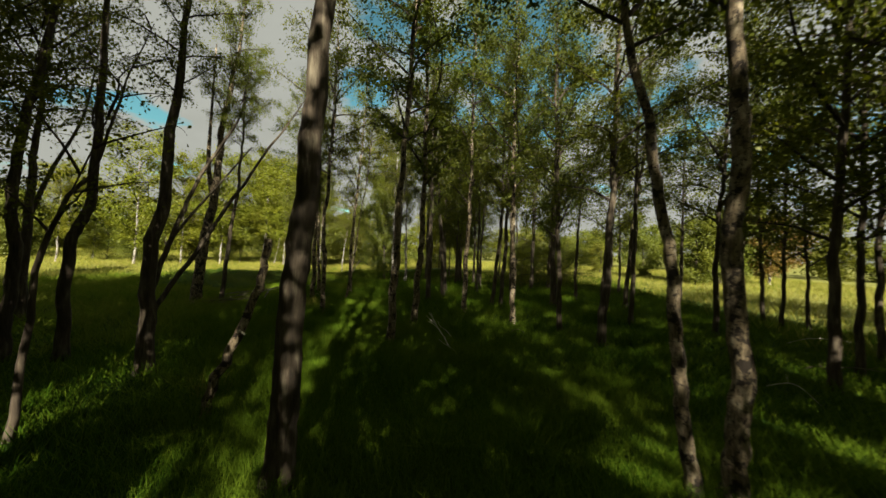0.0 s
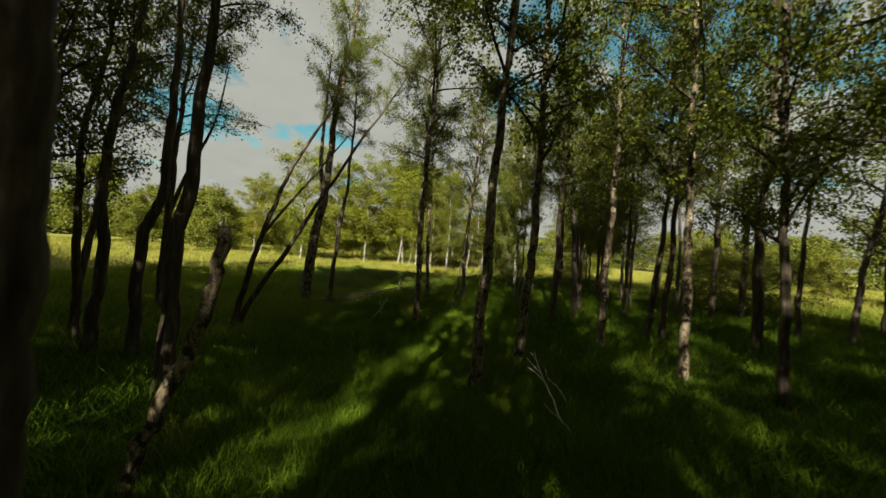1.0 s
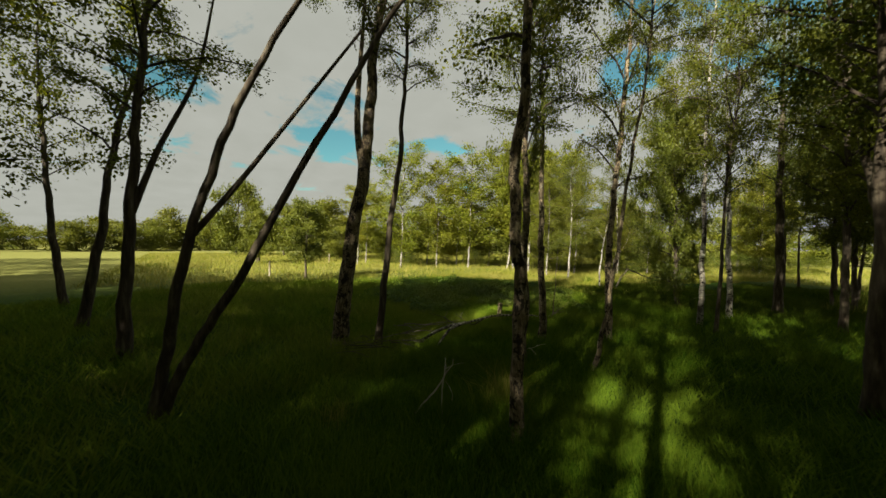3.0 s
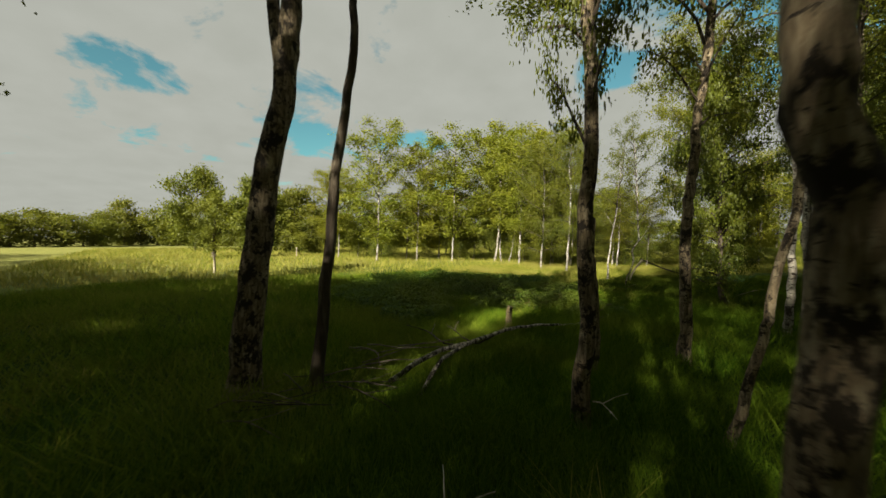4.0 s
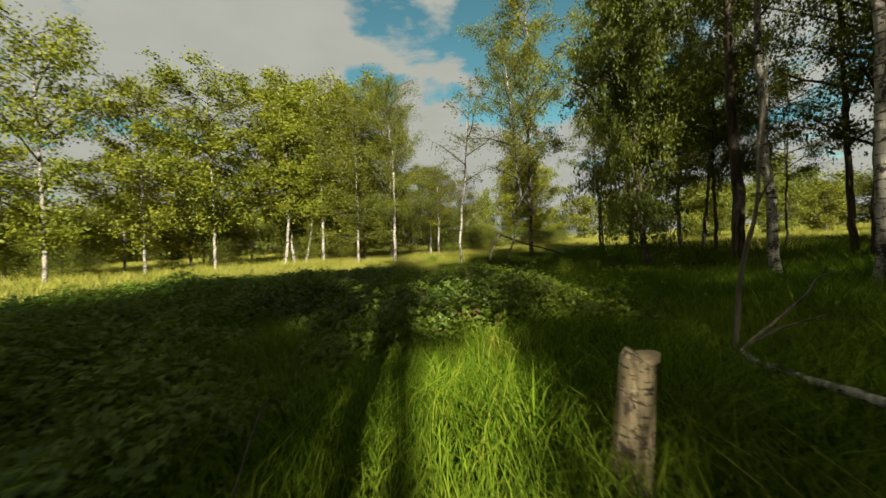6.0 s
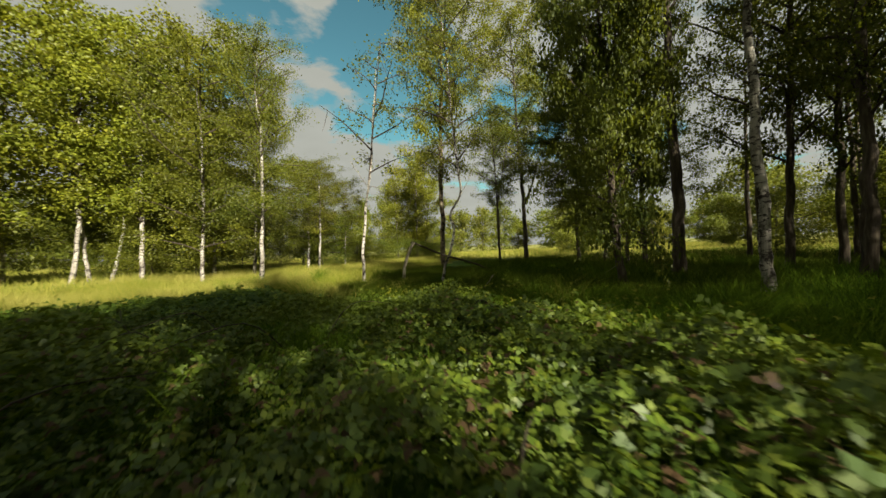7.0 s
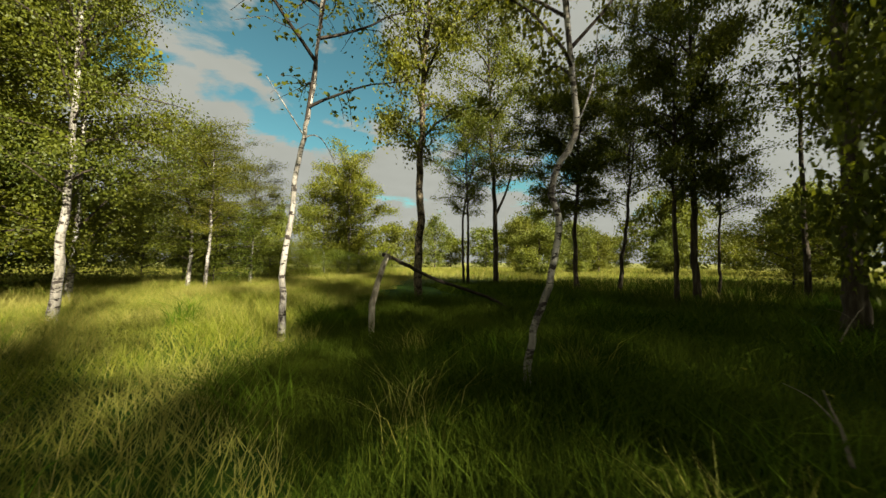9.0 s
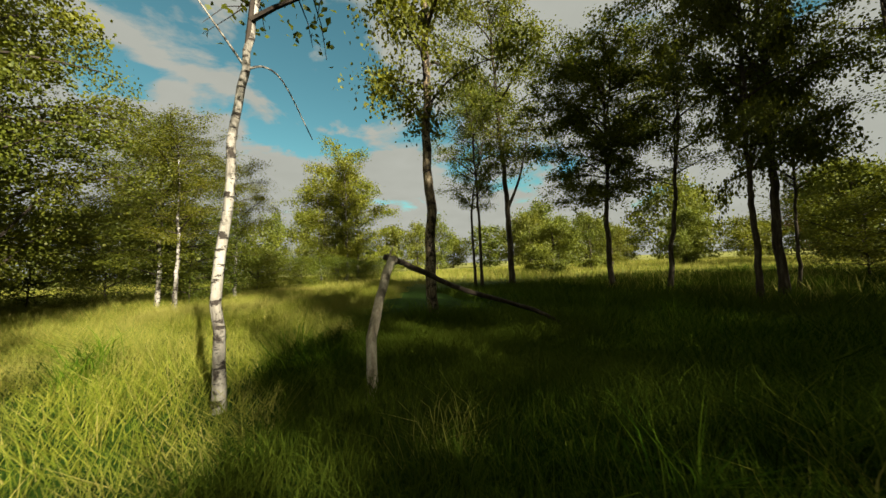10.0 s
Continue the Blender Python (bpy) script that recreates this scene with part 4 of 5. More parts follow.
tree("birch_tree", -12.0, 62, 0.2, ((2, -0.1, 0), (4, -0.1, 0.1)), 7.0, GROVE_CROWNS, 0.6, "lower sunlit birch beside the far clump", BARK_BIRCH, 1.1)
rng_f = np.random.default_rng(17)
for i in range(46):
    a = radians(100 - 160 * (i + 0.5 * rng_f.random()) / 46)      # round the field from left to right
    r = 88 + 22 * rng_f.random() if math.cos(a) < 0.2 else 62 + 22 * rng_f.random()
    far(-8 - r * math.sin(a), 26 + r * math.cos(a) * 0.95, (4.5 + 3 * rng_f.random()) * (1.55 if i % 5 in (1, 2) else 1.0), 0.8 + 0.7 * rng_f.random(), start=0.3)
for i in range(44):
    a = radians(122 - 78 * (i + 0.6 * rng_f.random()) / 44)
    r = 84 + 16 * rng_f.random()
    far(-8 - r * math.sin(a), 24 + r * math.cos(a), 3.5 + 3.5 * rng_f.random(), 0.9 + 0.5 * rng_f.random(), "low leafy hedge bush at the far field edge", start=0.1)
for i in range(30):
    a = radians(-60 - 130 * (i + 0.5 * rng_f.random()) / 30)
    r = 45 + 30 * rng_f.random()
    far(-r * math.sin(a), 20 + r * math.cos(a), 7 + 4 * rng_f.random(), 1.1 + 0.5 * rng_f.random(), start=0.3)

far(16.8, 44.8, 5.4, 0.9, "broad green tree at the field's near edge", 0.5, FIELD_CROWNS)
far(19.5, 46.5, 6.0, 0.9, "broad green tree at the field's near edge", 0.4, FIELD_CROWNS)
tree("field_tree", 25.2, 49.6, 0.22, ((1.0, 0.05, 0), (2.5, 0.1, 0.1)), 6.0, RUST_CROWNS, 0.9, "small tree with a rust-brown crown at the field", BARK_BIRCH, 0.95, group="far trees")
for x, y, h in ((1.6, 52.0, 3.2), (7.5, 55.5, 4.0), (12.0, 58.0, 3.6), (4.2, 58.5, 4.4), (15.5, 54.0, 4.2)):
    far(x, y, h, 0.62, "round leafy bush standing in the hay field", 0.2, FIELD_CROWNS)


# ---- dead wood ----
def stick(parent, name, points, r0, r1, mat, sides=8, label=""):
    way = spline(points, max(6, 3 * len(points)))
    rng = np.random.default_rng(len(bpy.data.objects))
    way[1:-1] += rng.normal(size=(len(way) - 2, 3)) * r0 * 0.25
    v, f = tube(way, np.linspace(r0, r1, len(way)), sides, rng, 0.2)
    return child(name, mesh_of(name, v, f, mat, True), parent, label=label)


def thing(name, x, y, label, category, group=""):
    root = new(name)
    root.location = (x, y, 0)
    root.empty_display_size = 0.1
    return tagged(root, label, category, group)


log = thing("fallen_birch", -8.40, 24.40, "fallen birch stem with peeling pale bark lying in grass", "fallen tree")
stick(log, "stem", [(-0.12, 2.30, 0.14), (-0.10, 1.60, 0.24), (-0.06, 0.90, 0.34), (0.01, 0.14, 0.42), (0.06, -0.23, 0.44), (0.04, -0.65, 0.40), (-0.02, -1.20, 0.36), (-0.06, -1.68, 0.29), (-0.10, -2.20, 0.08)], 0.020, 0.034, BARK_LOG, 12)
stick(log, "limb", [(0.04, -0.62, 0.40), (0.13, -1.02, 0.41), (0.26, -1.45, 0.40), (0.35, -1.75, 0.36), (0.46, -2.15, 0.08)], 0.024, 0.027, BARK_LOG, 10)
stick(log, "limb", [(0.05, -0.42, 0.40), (-0.20, -0.52, 0.24), (-0.55, -0.44, 0.22), (-0.95, -0.32, 0.26), (-1.20, -0.30, 0.32)], 0.016, 0.005, BARK_TWIG)
stick(log, "limb", [(-0.01, -1.10, 0.36), (-0.35, -1.12, 0.33), (-0.75, -1.02, 0.36), (-1.15, -0.96, 0.36), (-1.55, -0.96, 0.34)], 0.015, 0.004, BARK_TWIG)
stick(log, "twig", [(-0.95, -0.32, 0.26), (-1.02, -0.22, 0.34), (-1.04, -0.14, 0.38)], 0.007, 0.003, BARK_OLD)
stick(log, "twig", [(-0.75, -1.02, 0.36), (-0.86, -0.88, 0.42), (-0.92, -0.80, 0.46)], 0.008, 0.003, BARK_OLD)
stick(log, "twig", [(-0.12, 2.30, 0.14), (-0.10, 2.42, 0.145), (-0.06, 2.52, 0.15)], 0.020, 0.010, BARK_LOG)
stick(log, "twig", [(-0.02, 0.20, 0.42), (-0.16, 0.24, 0.40), (-0.30, 0.22, 0.36)], 0.008, 0.003, BARK_TWIG)
# torn branches in front of the fallen stem
for pts, r in (([(-9.86, 22.62, 0.16), (-9.45, 22.66, 0.24), (-9.05, 22.72, 0.28), (-8.70, 22.92, 0.34), (-8.48, 23.12, 0.36)], 0.014),
               ([(-9.95, 22.35, 0.14), (-9.50, 22.42, 0.22), (-9.10, 22.36, 0.26), (-8.80, 22.24, 0.20)], 0.017),
               ([(-9.35, 22.86, 0.22), (-9.0, 22.98, 0.30), (-8.72, 23.22, 0.36), (-8.55, 23.38, 0.40)], 0.010),
               ([(-8.95, 22.10, 0.20), (-8.72, 22.42, 0.26), (-8.60, 22.64, 0.24)], 0.012),
               ([(-9.25, 22.20, 0.12), (-9.0, 22.55, 0.25), (-8.9, 22.85, 0.33)], 0.009)):
    x, y = pts[0][0], pts[0][1]
    torn = thing("dead_branch", x, y, "grey torn branch lying beside the fallen birch", "branch", "brash")
    stick(torn, "twig", [(px - x, py - y, pz) for px, py, pz in pts], r, 0.005, BARK_OLD, 7)
    for k in (1, 2):
        px, py, pz = pts[k]
        stick(torn, "twig", [(px - x, py - y, pz), (px - x + 0.12, py - y + 0.16 * (-1) ** k, pz + 0.05), (px - x + 0.20, py - y + 0.34 * (-1) ** k, pz + 0.06)], r * 0.5, 0.002, BARK_OLD, 5)


def cut_stump(x, y, r, h):
    root = thing("tree_stump", x, y, "sawn birch stump with a pale cut top in the grass", "stump")
    rng = np.random.default_rng(3)
    zs = [-0.05, 0.05, 0.15, 0.28, 0.40, h - 0.015, h]
    rs = [r * 1.35, r * 1.18, r * 1.06, r * 1.0, r * 0.98, r * 0.98, r * 0.94]
    v, f = tube([(0.01 * i, 0, z) for i, z in enumerate(zs)], rs, 18, rng, 0.10)
    child("trunk", mesh_of("stump_side", v, f, BARK_STUMP, True), root)
    ring = [(0.06 + 0.93 * r * math.cos(a) * s, 0.9 * r * math.sin(a) * s, h + 0.004 + 0.012 * math.cos(a)) for s in (1.0,) for a in np.linspace(0, 2 * math.pi, 24, endpoint=False)]
    low = [(p[0], p[1], p[2] - 0.02) for p in ring]
    faces = [tuple(range(24))] + [(i, i + 24, (i + 1) % 24 + 24, (i + 1) % 24) for i in range(24)]
    child("cut_face", mesh_of("stump_top", ring + low, faces, WOOD_CUT), root, label="pale sawn end grain")


cut_stump(-9.43, 25.66, 0.064, 0.49)

snag = thing("dead_snag", -2.47, 14.36, "leaning dead birch pole broken off at the top", "dead tree")
stick(snag, "trunk", [(0, 0, -0.05), (0.10, 0.09, 0.40), (0.27, 0.22, 0.95), (0.41, 0.36, 1.42), (0.50, 0.42, 1.85), (0.54, 0.45, 2.31)], 0.066, 0.050, BARK_MIXED, 10)
stick(snag, "splinter", [(0.52, 0.44, 2.22), (0.50, 0.45, 2.34), (0.51, 0.46, 2.39)], 0.024, 0.008, BARK_DEAD)
stick(snag, "stub", [(0.30, 0.24, 1.05), (0.40, 0.16, 1.10), (0.52, 0.12, 1.07)], 0.016, 0.010, BARK_DEAD)

sap = thing("dead_sapling", -8.5, 27.0, "thin dead sapling leaning with bare side twigs", "dead tree")
stick(sap, "stem", [(0, 0, -0.05), (0.07, -0.03, 0.63), (0.14, -0.06, 1.04), (0.16, -0.08, 1.5), (0.22, -0.08, 1.95)], 0.017, 0.006, BARK_OLD)
stick(sap, "twig", [(-0.08, -0.12, 0.02), (0.10, -0.08, 0.22), (0.38, -0.02, 0.44), (0.50, 0.02, 0.58), (0.62, 0.03, 0.62)], 0.012, 0.004, BARK_OLD)
stick(sap, "twig", [(0.02, -0.08, 0.14), (0.22, -0.06, 0.26), (0.50, -0.04, 0.36)], 0.010, 0.004, BARK_OLD)
stick(sap, "twig", [(0.14, -0.06, 1.04), (0.22, -0.05, 1.2), (0.30, -0.04, 1.28)], 0.006, 0.003, BARK_OLD)

broken = thing("broken_birch", -11.33, 36.5, "snapped dead birch with its top hanging over sideways", "dead tree")
stick(broken, "trunk", [(0, 0, -0.05), (0.10, 0.22, 0.5), (0.28, 0.52, 0.95), (0.34, 0.62, 1.06)], 0.044, 0.040, BARK_DEAD, 10)
stick(broken, "hanging_top", [(0.26, 0.60, 1.08), (0.62, 0.74, 0.93), (1.25, 0.94, 0.66), (2.13, 1.18, 0.39), (2.9, 1.35, 0.05)], 0.030, 0.026, BARK_TWIG, 9)
stick(broken, "splinter", [(0.30, 0.56, 1.0), (0.32, 0.60, 1.12), (0.36, 0.62, 1.20)], 0.014, 0.003, BARK_DEAD)

fork_twig = thing("dead_branch", 0.26, 17.7, "bleached forked dead branch sticking out of grass", "branch")
stick(fork_twig, "stem", [(0.06, 0, -0.03), (0, 0.2, 0.08), (-0.19, 0.29, 0.18), (-0.34, 0.46, 0.33), (-0.49, 0.58, 0.47), (-0.68, 0.74, 0.68), (-0.79, 0.78, 0.78)], 0.015, 0.006, BARK_BONE)
stick(fork_twig, "twig", [(-0.49, 0.58, 0.47), (-0.63, 0.61, 0.56), (-0.76, 0.6, 0.62)], 0.009, 0.004, BARK_BONE)
stick(fork_twig, "twig", [(-0.58, 0.64, 0.56), (-0.73, 0.67, 0.66), (-0.82, 0.7, 0.72)], 0.008, 0.004, BARK_BONE)
stick(fork_twig, "twig", [(-0.19, 0.29, 0.18), (-0.33, 0.31, 0.24), (-0.42, 0.34, 0.3)], 0.009, 0.004, BARK_BONE)
stick(fork_twig, "twig", [(-0.68, 0.74, 0.68), (-0.76, 0.83, 0.79)], 0.007, 0.004, BARK_BONE)
stick(fork_twig, "twig", [(-0.19, 0.54, 0.33), (-0.33, 0.63, 0.44), (-0.47, 0.65, 0.51), (-0.55, 0.74, 0.61)], 0.009, 0.004, BARK_BONE)
lean_twig = thing("dead_branch", -5.75, 20.75, "grey dead branch leaning up out of the grass", "branch")
stick(lean_twig, "stem", [(-0.2, -0.29, 0), (-0.15, -0.21, 0.12), (-0.07, -0.1, 0.26), (0.01, 0, 0.44), (0.04, 0.03, 0.54), (0.09, 0.1, 0.65), (0.1, 0.1, 0.73)], 0.013, 0.007, BARK_BONE)
stick(lean_twig, "twig", [(0.01, 0, -0.07), (0.01, -0.01, 0.28), (0.01, 0, 0.44)], 0.01, 0.008, BARK_BONE)
stick(lean_twig, "twig", [(0.09, 0.1, 0.17), (0.09, 0.1, 0.28), (0.04, 0.03, 0.43)], 0.006, 0.005, BARK_BONE)
stick(lean_twig, "twig", [(0.04, 0.03, 0.54), (0.04, 0.03, 0.66)], 0.006, 0.003, BARK_BONE)

for pts, mat in (([(5.70, 17.62, 0.12), (5.86, 17.42, 0.26), (5.90, 17.2, 0.27), (6.02, 16.98, 0.10)], BARK_BONE), ([(8.4, 21.35, 0.14), (9.0, 21.5, 0.28), (9.7, 21.6, 0.27), (10.4, 21.75, 0.16)], BARK_BONE),
                 ([(1.38, 19.74, 0.22), (1.52, 19.78, 0.28), (1.70, 19.76, 0.22)], BARK_OLD), ([(-6.42, 23.32, 0.26), (-6.30, 23.26, 0.30), (-6.12, 23.18, 0.24)], BARK_BONE),
                 ([(-9.95, 32.72, 0.20), (-9.84, 32.80, 0.30), (-9.72, 32.90, 0.40)], BARK_OLD),
                 ([(-7.10, 33.95, 0.22), (-6.75, 34.0, 0.40), (-6.40, 34.05, 0.52)], BARK_OLD), ([(-6.0, 20.95, 0.20), (-6.15, 21.1, 0.40), (-6.40, 21.3, 0.46)], BARK_BONE)):
    x, y = pts[0][0], pts[0][1]
    loose = thing("dead_branch", x, y, "short bleached dead branch caught in the grass", "branch")
    stick(loose, "twig", [(px - x, py - y, pz) for px, py, pz in pts], 0.009, 0.003, mat, 6)
    px, py, pz = pts[1]
    stick(loose, "twig", [(px - x, py - y, pz), (px - x + 0.08, py - y + 0.12, pz + 0.06), (px - x + 0.14, py - y + 0.26, pz + 0.08)], 0.004, 0.002, mat, 5)

rng_s = np.random.default_rng(31)
for x0, x1, y0, y1, n in ((-9.2, -8.2, 20.5, 21.2, 9), (-8.9, -8.2, 21.6, 22.1, 4), (7.5, 9.5, 17, 19.5, 5)):
    for i in range(n):
        x, y, a, ln = rng_s.uniform(x0, x1), rng_s.uniform(y0, y1), rng_s.uniform(-0.7, 0.7) + 0.2, rng_s.uniform(0.5, 1.3)
        bit = thing("dead_branch", x, y, "grey dead branch lying in a loose brash heap", "branch", "brash")
        dx, dy = math.cos(a), math.sin(a)
        h = rng_s.uniform(0.12, 0.24)
        tone = BARK_OLD if i % 3 == 0 else BARK_TWIG
        stick(bit, "twig", [(-dx * ln / 2, -dy * ln / 2, h * 0.5), (0, rng_s.normal() * 0.05, h), (dx * ln / 2, dy * ln / 2, h + rng_s.uniform(-0.05, 0.16))], 0.010, 0.004, tone, 6)
        stick(bit, "twig", [(0, 0, h), (dx * 0.2 - dy * 0.15, dy * 0.2 + dx * 0.15, h + 0.05), (dx * 0.35 - dy * 0.3, dy * 0.35 + dx * 0.3, h + 0.1)], 0.005, 0.002, tone, 5)

for x, y, h in ((-26.7, 22.6, 1.0), (-44, 24.5, 1.1), (-40, 31, 1.0)):
    post = thing("fence_post", x, y, "weathered wooden fence post standing in the field", "post", "fence posts")
    stick(post, "post", [(0, 0, -0.1), (0.01, 0, h * 0.5), (0.02, 0.01, h)], 0.06, 0.055, BARK_DEAD, 8)


# ---- brambles ----
def mound(xs, ys):
    """Height of the bramble thicket over its patch, 0 outside."""
    edge = 1 - (((xs + 13.6) / 5.4) ** 2 + ((ys - 29.4) / 5.9) ** 2)
    bump = 0.30 + 0.12 * np.sin(xs * 1.7 + 0.6 * np.sin(ys * 2.1)) + 0.08 * np.sin(ys * 1.9 + xs * 0.7) + 0.11 * np.sin(xs * 4.1 + 0.8 * np.sin(ys * 2.7)) * np.sin(ys * 3.7) + 0.07 * np.sin(xs * 8.3 + 1.1 * np.sin(ys * 5.7)) * np.sin(ys * 7.9)
    edge = edge - 0.6 * np.maximum(0, xs + 11.0) * np.maximum(0, ys - 29.5) - 0.8 * np.maximum(0, xs + 14.0) * np.maximum(0, ys - 32.5) - 1.5 * np.maximum(0, xs + 11.0) * np.maximum(0, 27.8 - ys)
    bump = bump * (1 - 0.35 * ((ys - 30.4) / 1.2).clip(0, 1))
    return np.where(edge > 0, bump * np.minimum(1, edge * 2.6) ** 0.7 + 0.03, 0)


def broad_leaves(name, label, xs, ys, top, size, mat, rng, category="bramble", flat=0.55):
    """Leaves of three broad leaflets each, held out flat over a low thicket."""
    n = len(xs)
    centre = np.stack([xs, ys, lie(xs, ys) + top], 1)
    turn = rng.random(n) * 2 * math.pi
    tilt = rng.normal(size=(n, 2)) * flat * 0.6
    nor = np.stack([tilt[:, 0], tilt[:, 1] - 0.15, np.ones(n)], 1); nor /= np.linalg.norm(nor, axis=1)[:, None]
    s = size * (0.6 + 0.8 * rng.random(n))
    verts = []
    for k in (-1.15, 0.0, 1.15):
        a = turn + k
        out = np.stack([np.cos(a), np.sin(a), np.zeros(n)], 1)
        out -= nor * (out * nor).sum(1)[:, None]; out /= np.linalg.norm(out, axis=1)[:, None]
        side = np.cross(nor, out)
        L = s[:, None] * (1.0 if k == 0 else 0.8)
        base = centre + out * L * 0.10
        verts += [base, base + out * L * 0.45 + side * L * 0.36 + nor * L * 0.08, base + out * L - nor * L * 0.12, base + out * L * 0.45 - side * L * 0.36 + nor * L * 0.08]
    verts = np.stack(verts, 1).reshape(-1, 3)
    me = fast_mesh(name, verts, np.arange(n * 12), np.arange(n * 3) * 4, mat)
    return tagged(new(name, me), label, category, kind="stuff")


rng_r = np.random.default_rng(77)
bx, by = rng_r.uniform(-19, -8, 250000), rng_r.uniform(24.2, 35.6, 250000)
top = mound(bx, by)
close = (bx + 12.0) ** 2 / 10 + (by - 28.6) ** 2 / 13 < 1
keep = (top > 0) & (close | (rng_r.random(len(bx)) < 0.30))
bx, by, top, close = bx[keep], by[keep], top[keep], close[keep]
sunk = top * (1 - 0.75 * rng_r.random(len(bx)) ** 1.2) + 0.10 * rng_r.random(len(bx)) * (rng_r.random(len(bx)) > 0.90)
broad_leaves("bramble_thicket", "low thicket of green bramble leaves in three leaflets", bx[close], by[close], sunk[close], 0.034, LEAF_BRAMBLE, rng_r, flat=1.3)
broad_leaves("bramble_thicket", "farther bramble leaves over a low mound", bx[~close], by[~close], sunk[~close], 0.048, LEAF_BRAMBLE, rng_r, flat=0.9)
# brown dying leaves low in the thicket
bx, by = rng_r.uniform(-13.5, -9.5, 1500), rng_r.uniform(27, 30.5, 1500)
broad_leaves("dead_bramble", "withered brown bramble leaves low in the thicket", bx, by, mound(bx, by) * rng_r.uniform(0.5, 1.02, 1500), 0.036, LEAF_BROWN, rng_r)
# bright weeds at the thicket's edge
bx = np.concatenate([rng_r.normal(-9.6, 0.8, 700), rng_r.normal(-11.0, 0.4, 180), rng_r.normal(-10.3, 0.3, 180)])
by = np.concatenate([rng_r.normal(30.2, 0.9, 700), rng_r.normal(32.2, 0.25, 180), rng_r.normal(31.9, 0.3, 180)])
broad_leaves("weeds", "pale yellow-green weeds among the grass", bx, by, 0.10 + 0.25 * rng_r.random(1060), 0.032, LEAF_GROVE, rng_r, "weeds")

cane = thing("bramble_cane", -12.4, 28.2, "thorny brown bramble canes arching out of the thicket", "bramble")
for k in range(16):
    x, y, a, ln = rng_r.uniform(-2.5, 3), rng_r.uniform(-3, 2.5), rng_r.uniform(0, 6.28), rng_r.uniform(0.5, 1.1)
    stick(cane, "stem", [(x, y, 0.05), (x + math.cos(a) * ln * 0.4, y + math.sin(a) * ln * 0.4, 0.38), (x + math.cos(a) * ln, y + math.sin(a) * ln, 0.30)], 0.005, 0.003, BARK_TWIG, 5)


# ---- grass ----
free = lambda x, y: (mound(x, y) < 0.14) | (np.sin(x * 9.1 + y * 5.3) > 0.85)
def strip(count, half, y0, y1):
    """Places along the strip's middle line, thickest near it."""
    ys = rng_g.uniform(y0, y1, count)
    t = ((ys - 13) / 16).clip(0, 1)
    return 1.3 - 12.9 * (3 * t ** 2 - 2 * t ** 3) + rng_g.normal(size=count) * half, ys


# shadow edge put into the grass colours: sunlit left of it, darker right
def sunlit_edge(ys):
    return -12.3 + 0.35 * np.sin(ys * 2.3) + 0.3 * (ys - 36).clip(0)


def grass_tone(xs, ys):
    """0: grass of the wood, 1: lightened for skylight on the open meadow beside it, 2: darkened for shade past the
    brambles.
    """
    wave = 0.8 * np.sin(xs * 0.9 + ys * 0.5) + 0.5 * np.sin(ys * 1.7 - xs * 0.6) + rng_g.normal(size=len(xs)) * 0.35
    kind = np.where((xs < -7.6 + wave) & (ys < 28.6), 1, 0)
    return np.where(ys > 32.4 + wave * 0.7, 2, kind)


GRASS_TONES = (("wood_grass", "long soft green grass under the birches", GRASS_WOOD), ("meadow_grass", "green grass of the open meadow, lightened to stand in for skylight", GRASS_SKYLIT), ("sedge", "soft grass past the brambles, darkened to stand in for shade", GRASS_SHADED))
xs, ys = strip(460000, 2.6, 9.5, 40)
ok = free(xs, ys) & ~((ys > 32) & (xs < sunlit_edge(ys)))
xs, ys = xs[ok], ys[ok]
kind = grass_tone(xs, ys)
for k, (name, label, mat) in enumerate(GRASS_TONES):
    grass(name, label, xs[kind == k], ys[kind == k], 0.32, 0.0062, mat, rng_g, 0.9)
xs, ys = scatter(rng_g, 520000, -30, 16, 6, 46, 0.3, lambda x, y: (off_line(x, y) >= 3.5) & (off_line(x, y) < 21) & (x > -19 - 0.25 * (36 - y)) & ~((x < sunlit_edge(y)) & (y > 32)))
kind = grass_tone(xs, ys)
for k, (name, label, mat) in enumerate(GRASS_TONES):
    grass(name, label.replace("long soft", "rough"), xs[kind == k], ys[kind == k], 0.36, 0.020, mat, rng_g, 0.9, True)
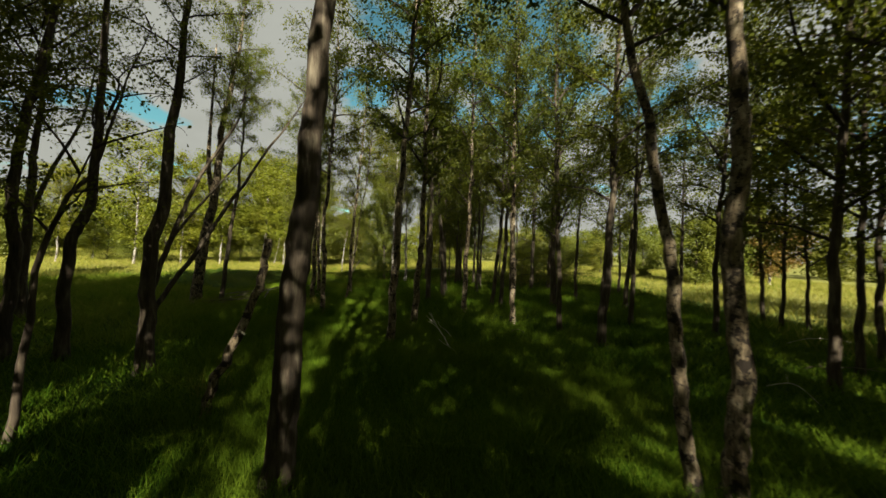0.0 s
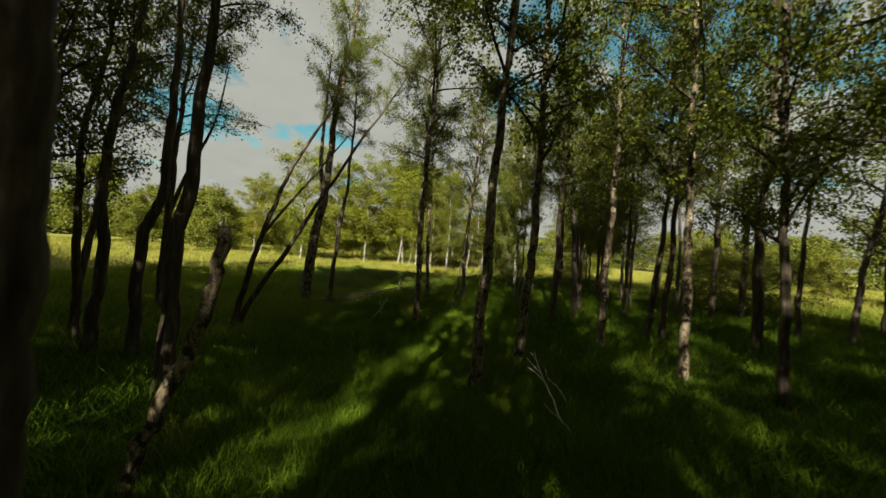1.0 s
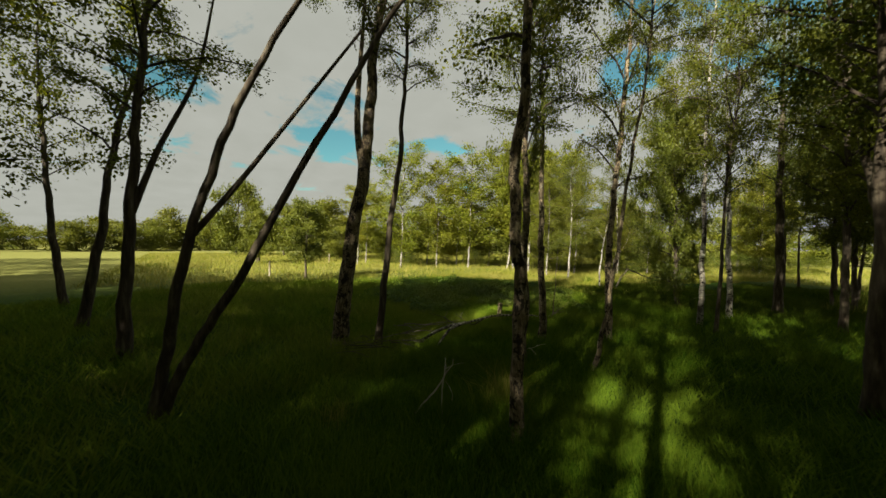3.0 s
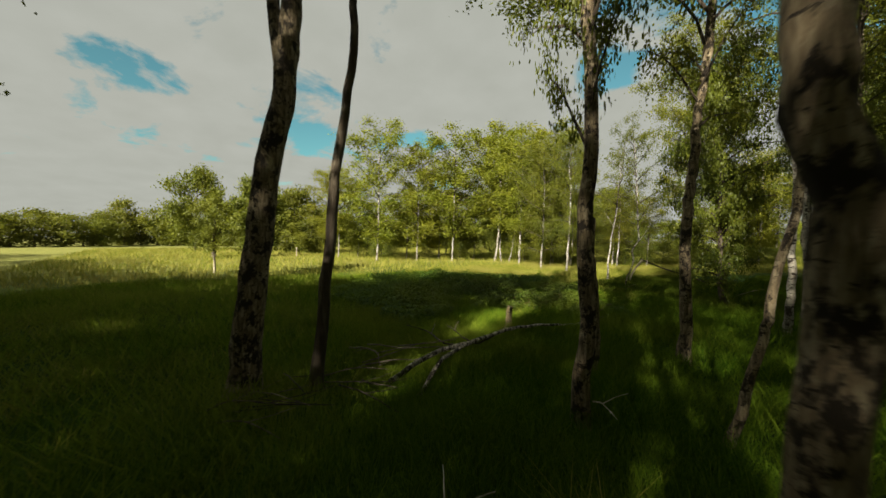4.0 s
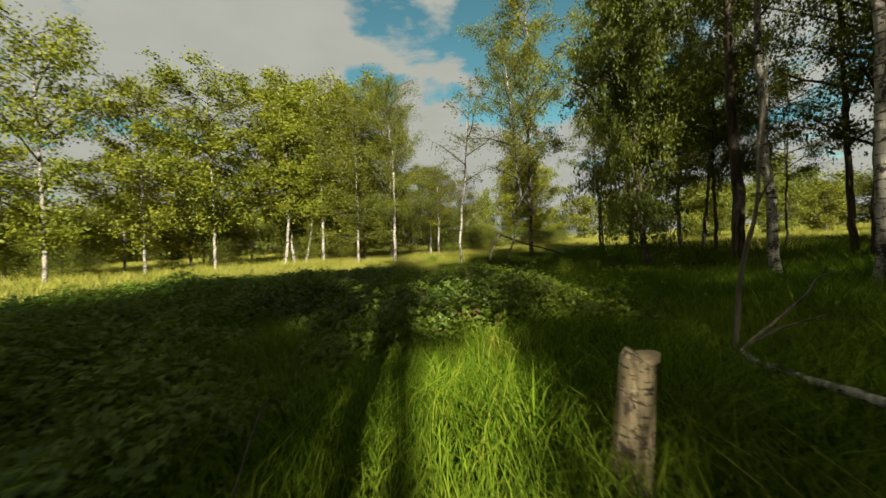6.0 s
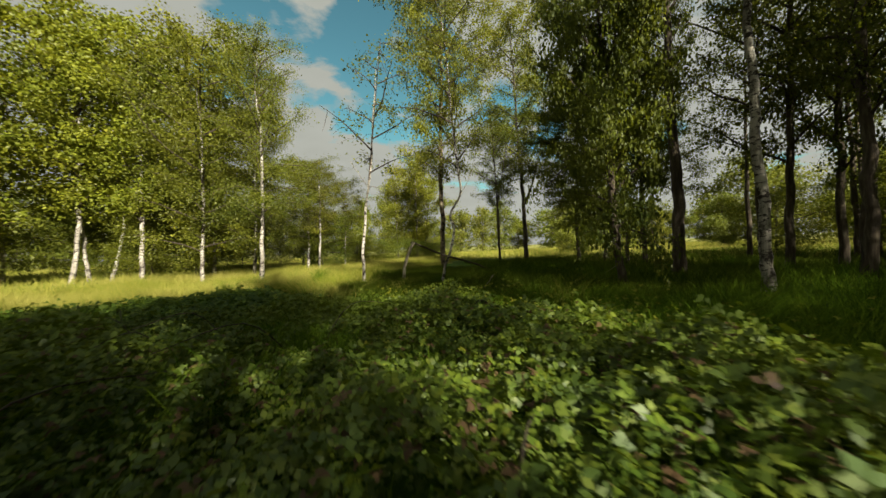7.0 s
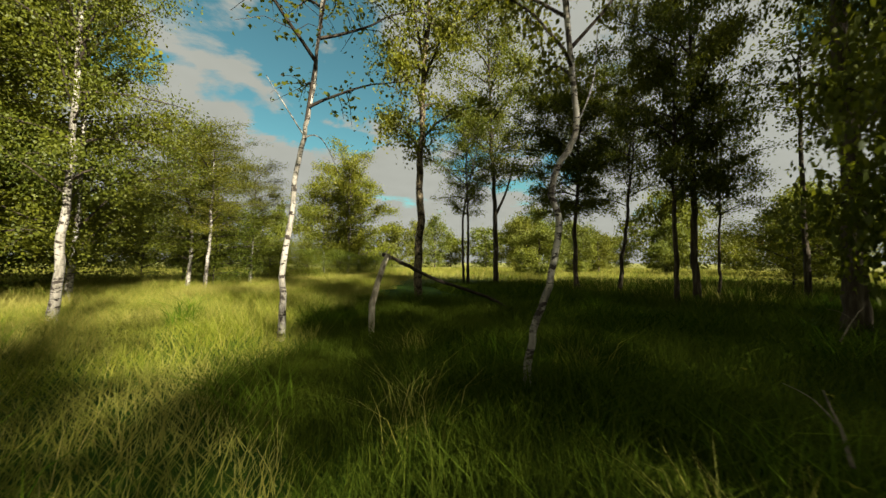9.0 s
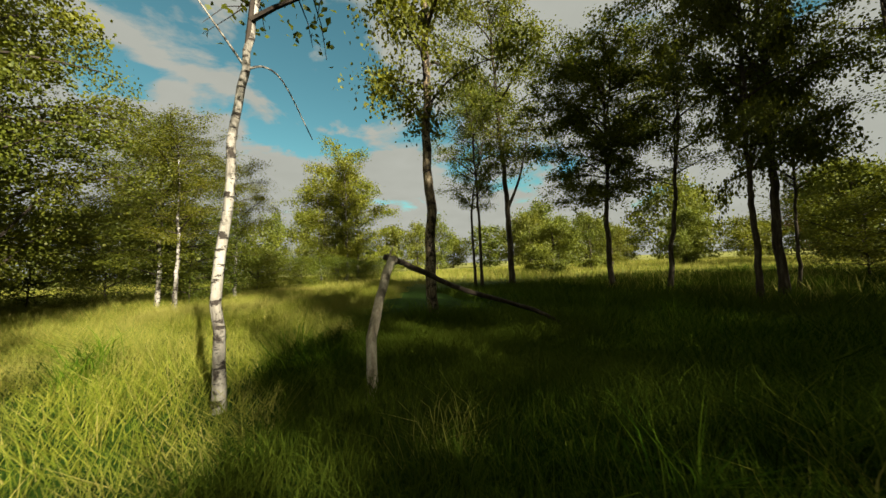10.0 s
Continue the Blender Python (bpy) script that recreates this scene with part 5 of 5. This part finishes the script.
xs, ys = scatter(rng_g, 260000, -75, 35, 14, 80, 0.1, lambda x, y: (x < -19 - 0.25 * (36 - y)) | (y > 50) | ((y > 37) & (x > -4)) | (x > 9))
grass("field_grass", "tall yellow-green hay grass with straw seed heads", xs, ys, 0.44, 0.032, GRASS_FIELD, rng_g, 0.6, True)
xs, ys = scatter(rng_g, 300000, -22, -4, 31.5, 52, 0.25, lambda x, y: (x < sunlit_edge(y)) & (mound(x, y) < 0.1))
grass("field_grass", "knee-high yellow-green meadow grass, coloured for the sunlit side", xs, ys, 0.36, 0.007, GRASS_FIELD, rng_g, 0.9, True)
xs, ys = scatter(rng_g, 26000, -24, -8.6, 16.5, 28.5, 0.75, lambda x, y: (off_line(x, y) > 1.2) & (x < -2.2 - 0.30 * y) & (mound(x, y) < 0.1) & (rng_g.random(len(x)) < 0.75))
grass("meadow_grass", "brownish seeding grass in the shaded meadow", xs, ys, 0.40, 0.009, GRASS_FIELD, rng_g, 0.9, True)
# taller tufts, singly lit
rng_t = np.random.default_rng(9)
tx, ty = [], []
for k in range(160):
    cx, cy = rng_t.uniform(-16, 6), rng_t.uniform(12, 40)
    m = int(rng_t.uniform(50, 130))
    tx.append(cx + rng_t.normal(size=m) * 0.10); ty.append(cy + rng_t.normal(size=m) * 0.10)
grass("grass_tufts", "arching tufts of longer grass", np.concatenate(tx), np.concatenate(ty), 0.48, 0.008, GRASS_WOOD, rng_t, 1.3)
m = 260
grass("grass_tufts", "blond tuft of tall seeding grass in the sun", -5.4 + rng_t.normal(size=m) * 0.16, 21.6 + rng_t.normal(size=m) * 0.16, 0.60, 0.007, GRASS_FIELD, rng_t, 0.9)
for cx, cy in ((-11.4, 33.9), (-10.6, 32.6), (-12.2, 32.0), (-9.8, 34.4), (-11.0, 35.6), (-9.2, 31.4), (-10.0, 26.9), (-9.0, 25.2), (-6.4, 19.6), (-2.9, 14.9)):
    m = 90
    grass("grass_tufts", "thin tuft of blond seeding grass", cx + rng_t.normal(size=m) * 0.13, cy + rng_t.normal(size=m) * 0.13, 0.50, 0.005, GRASS_FIELD, rng_t, 0.9)
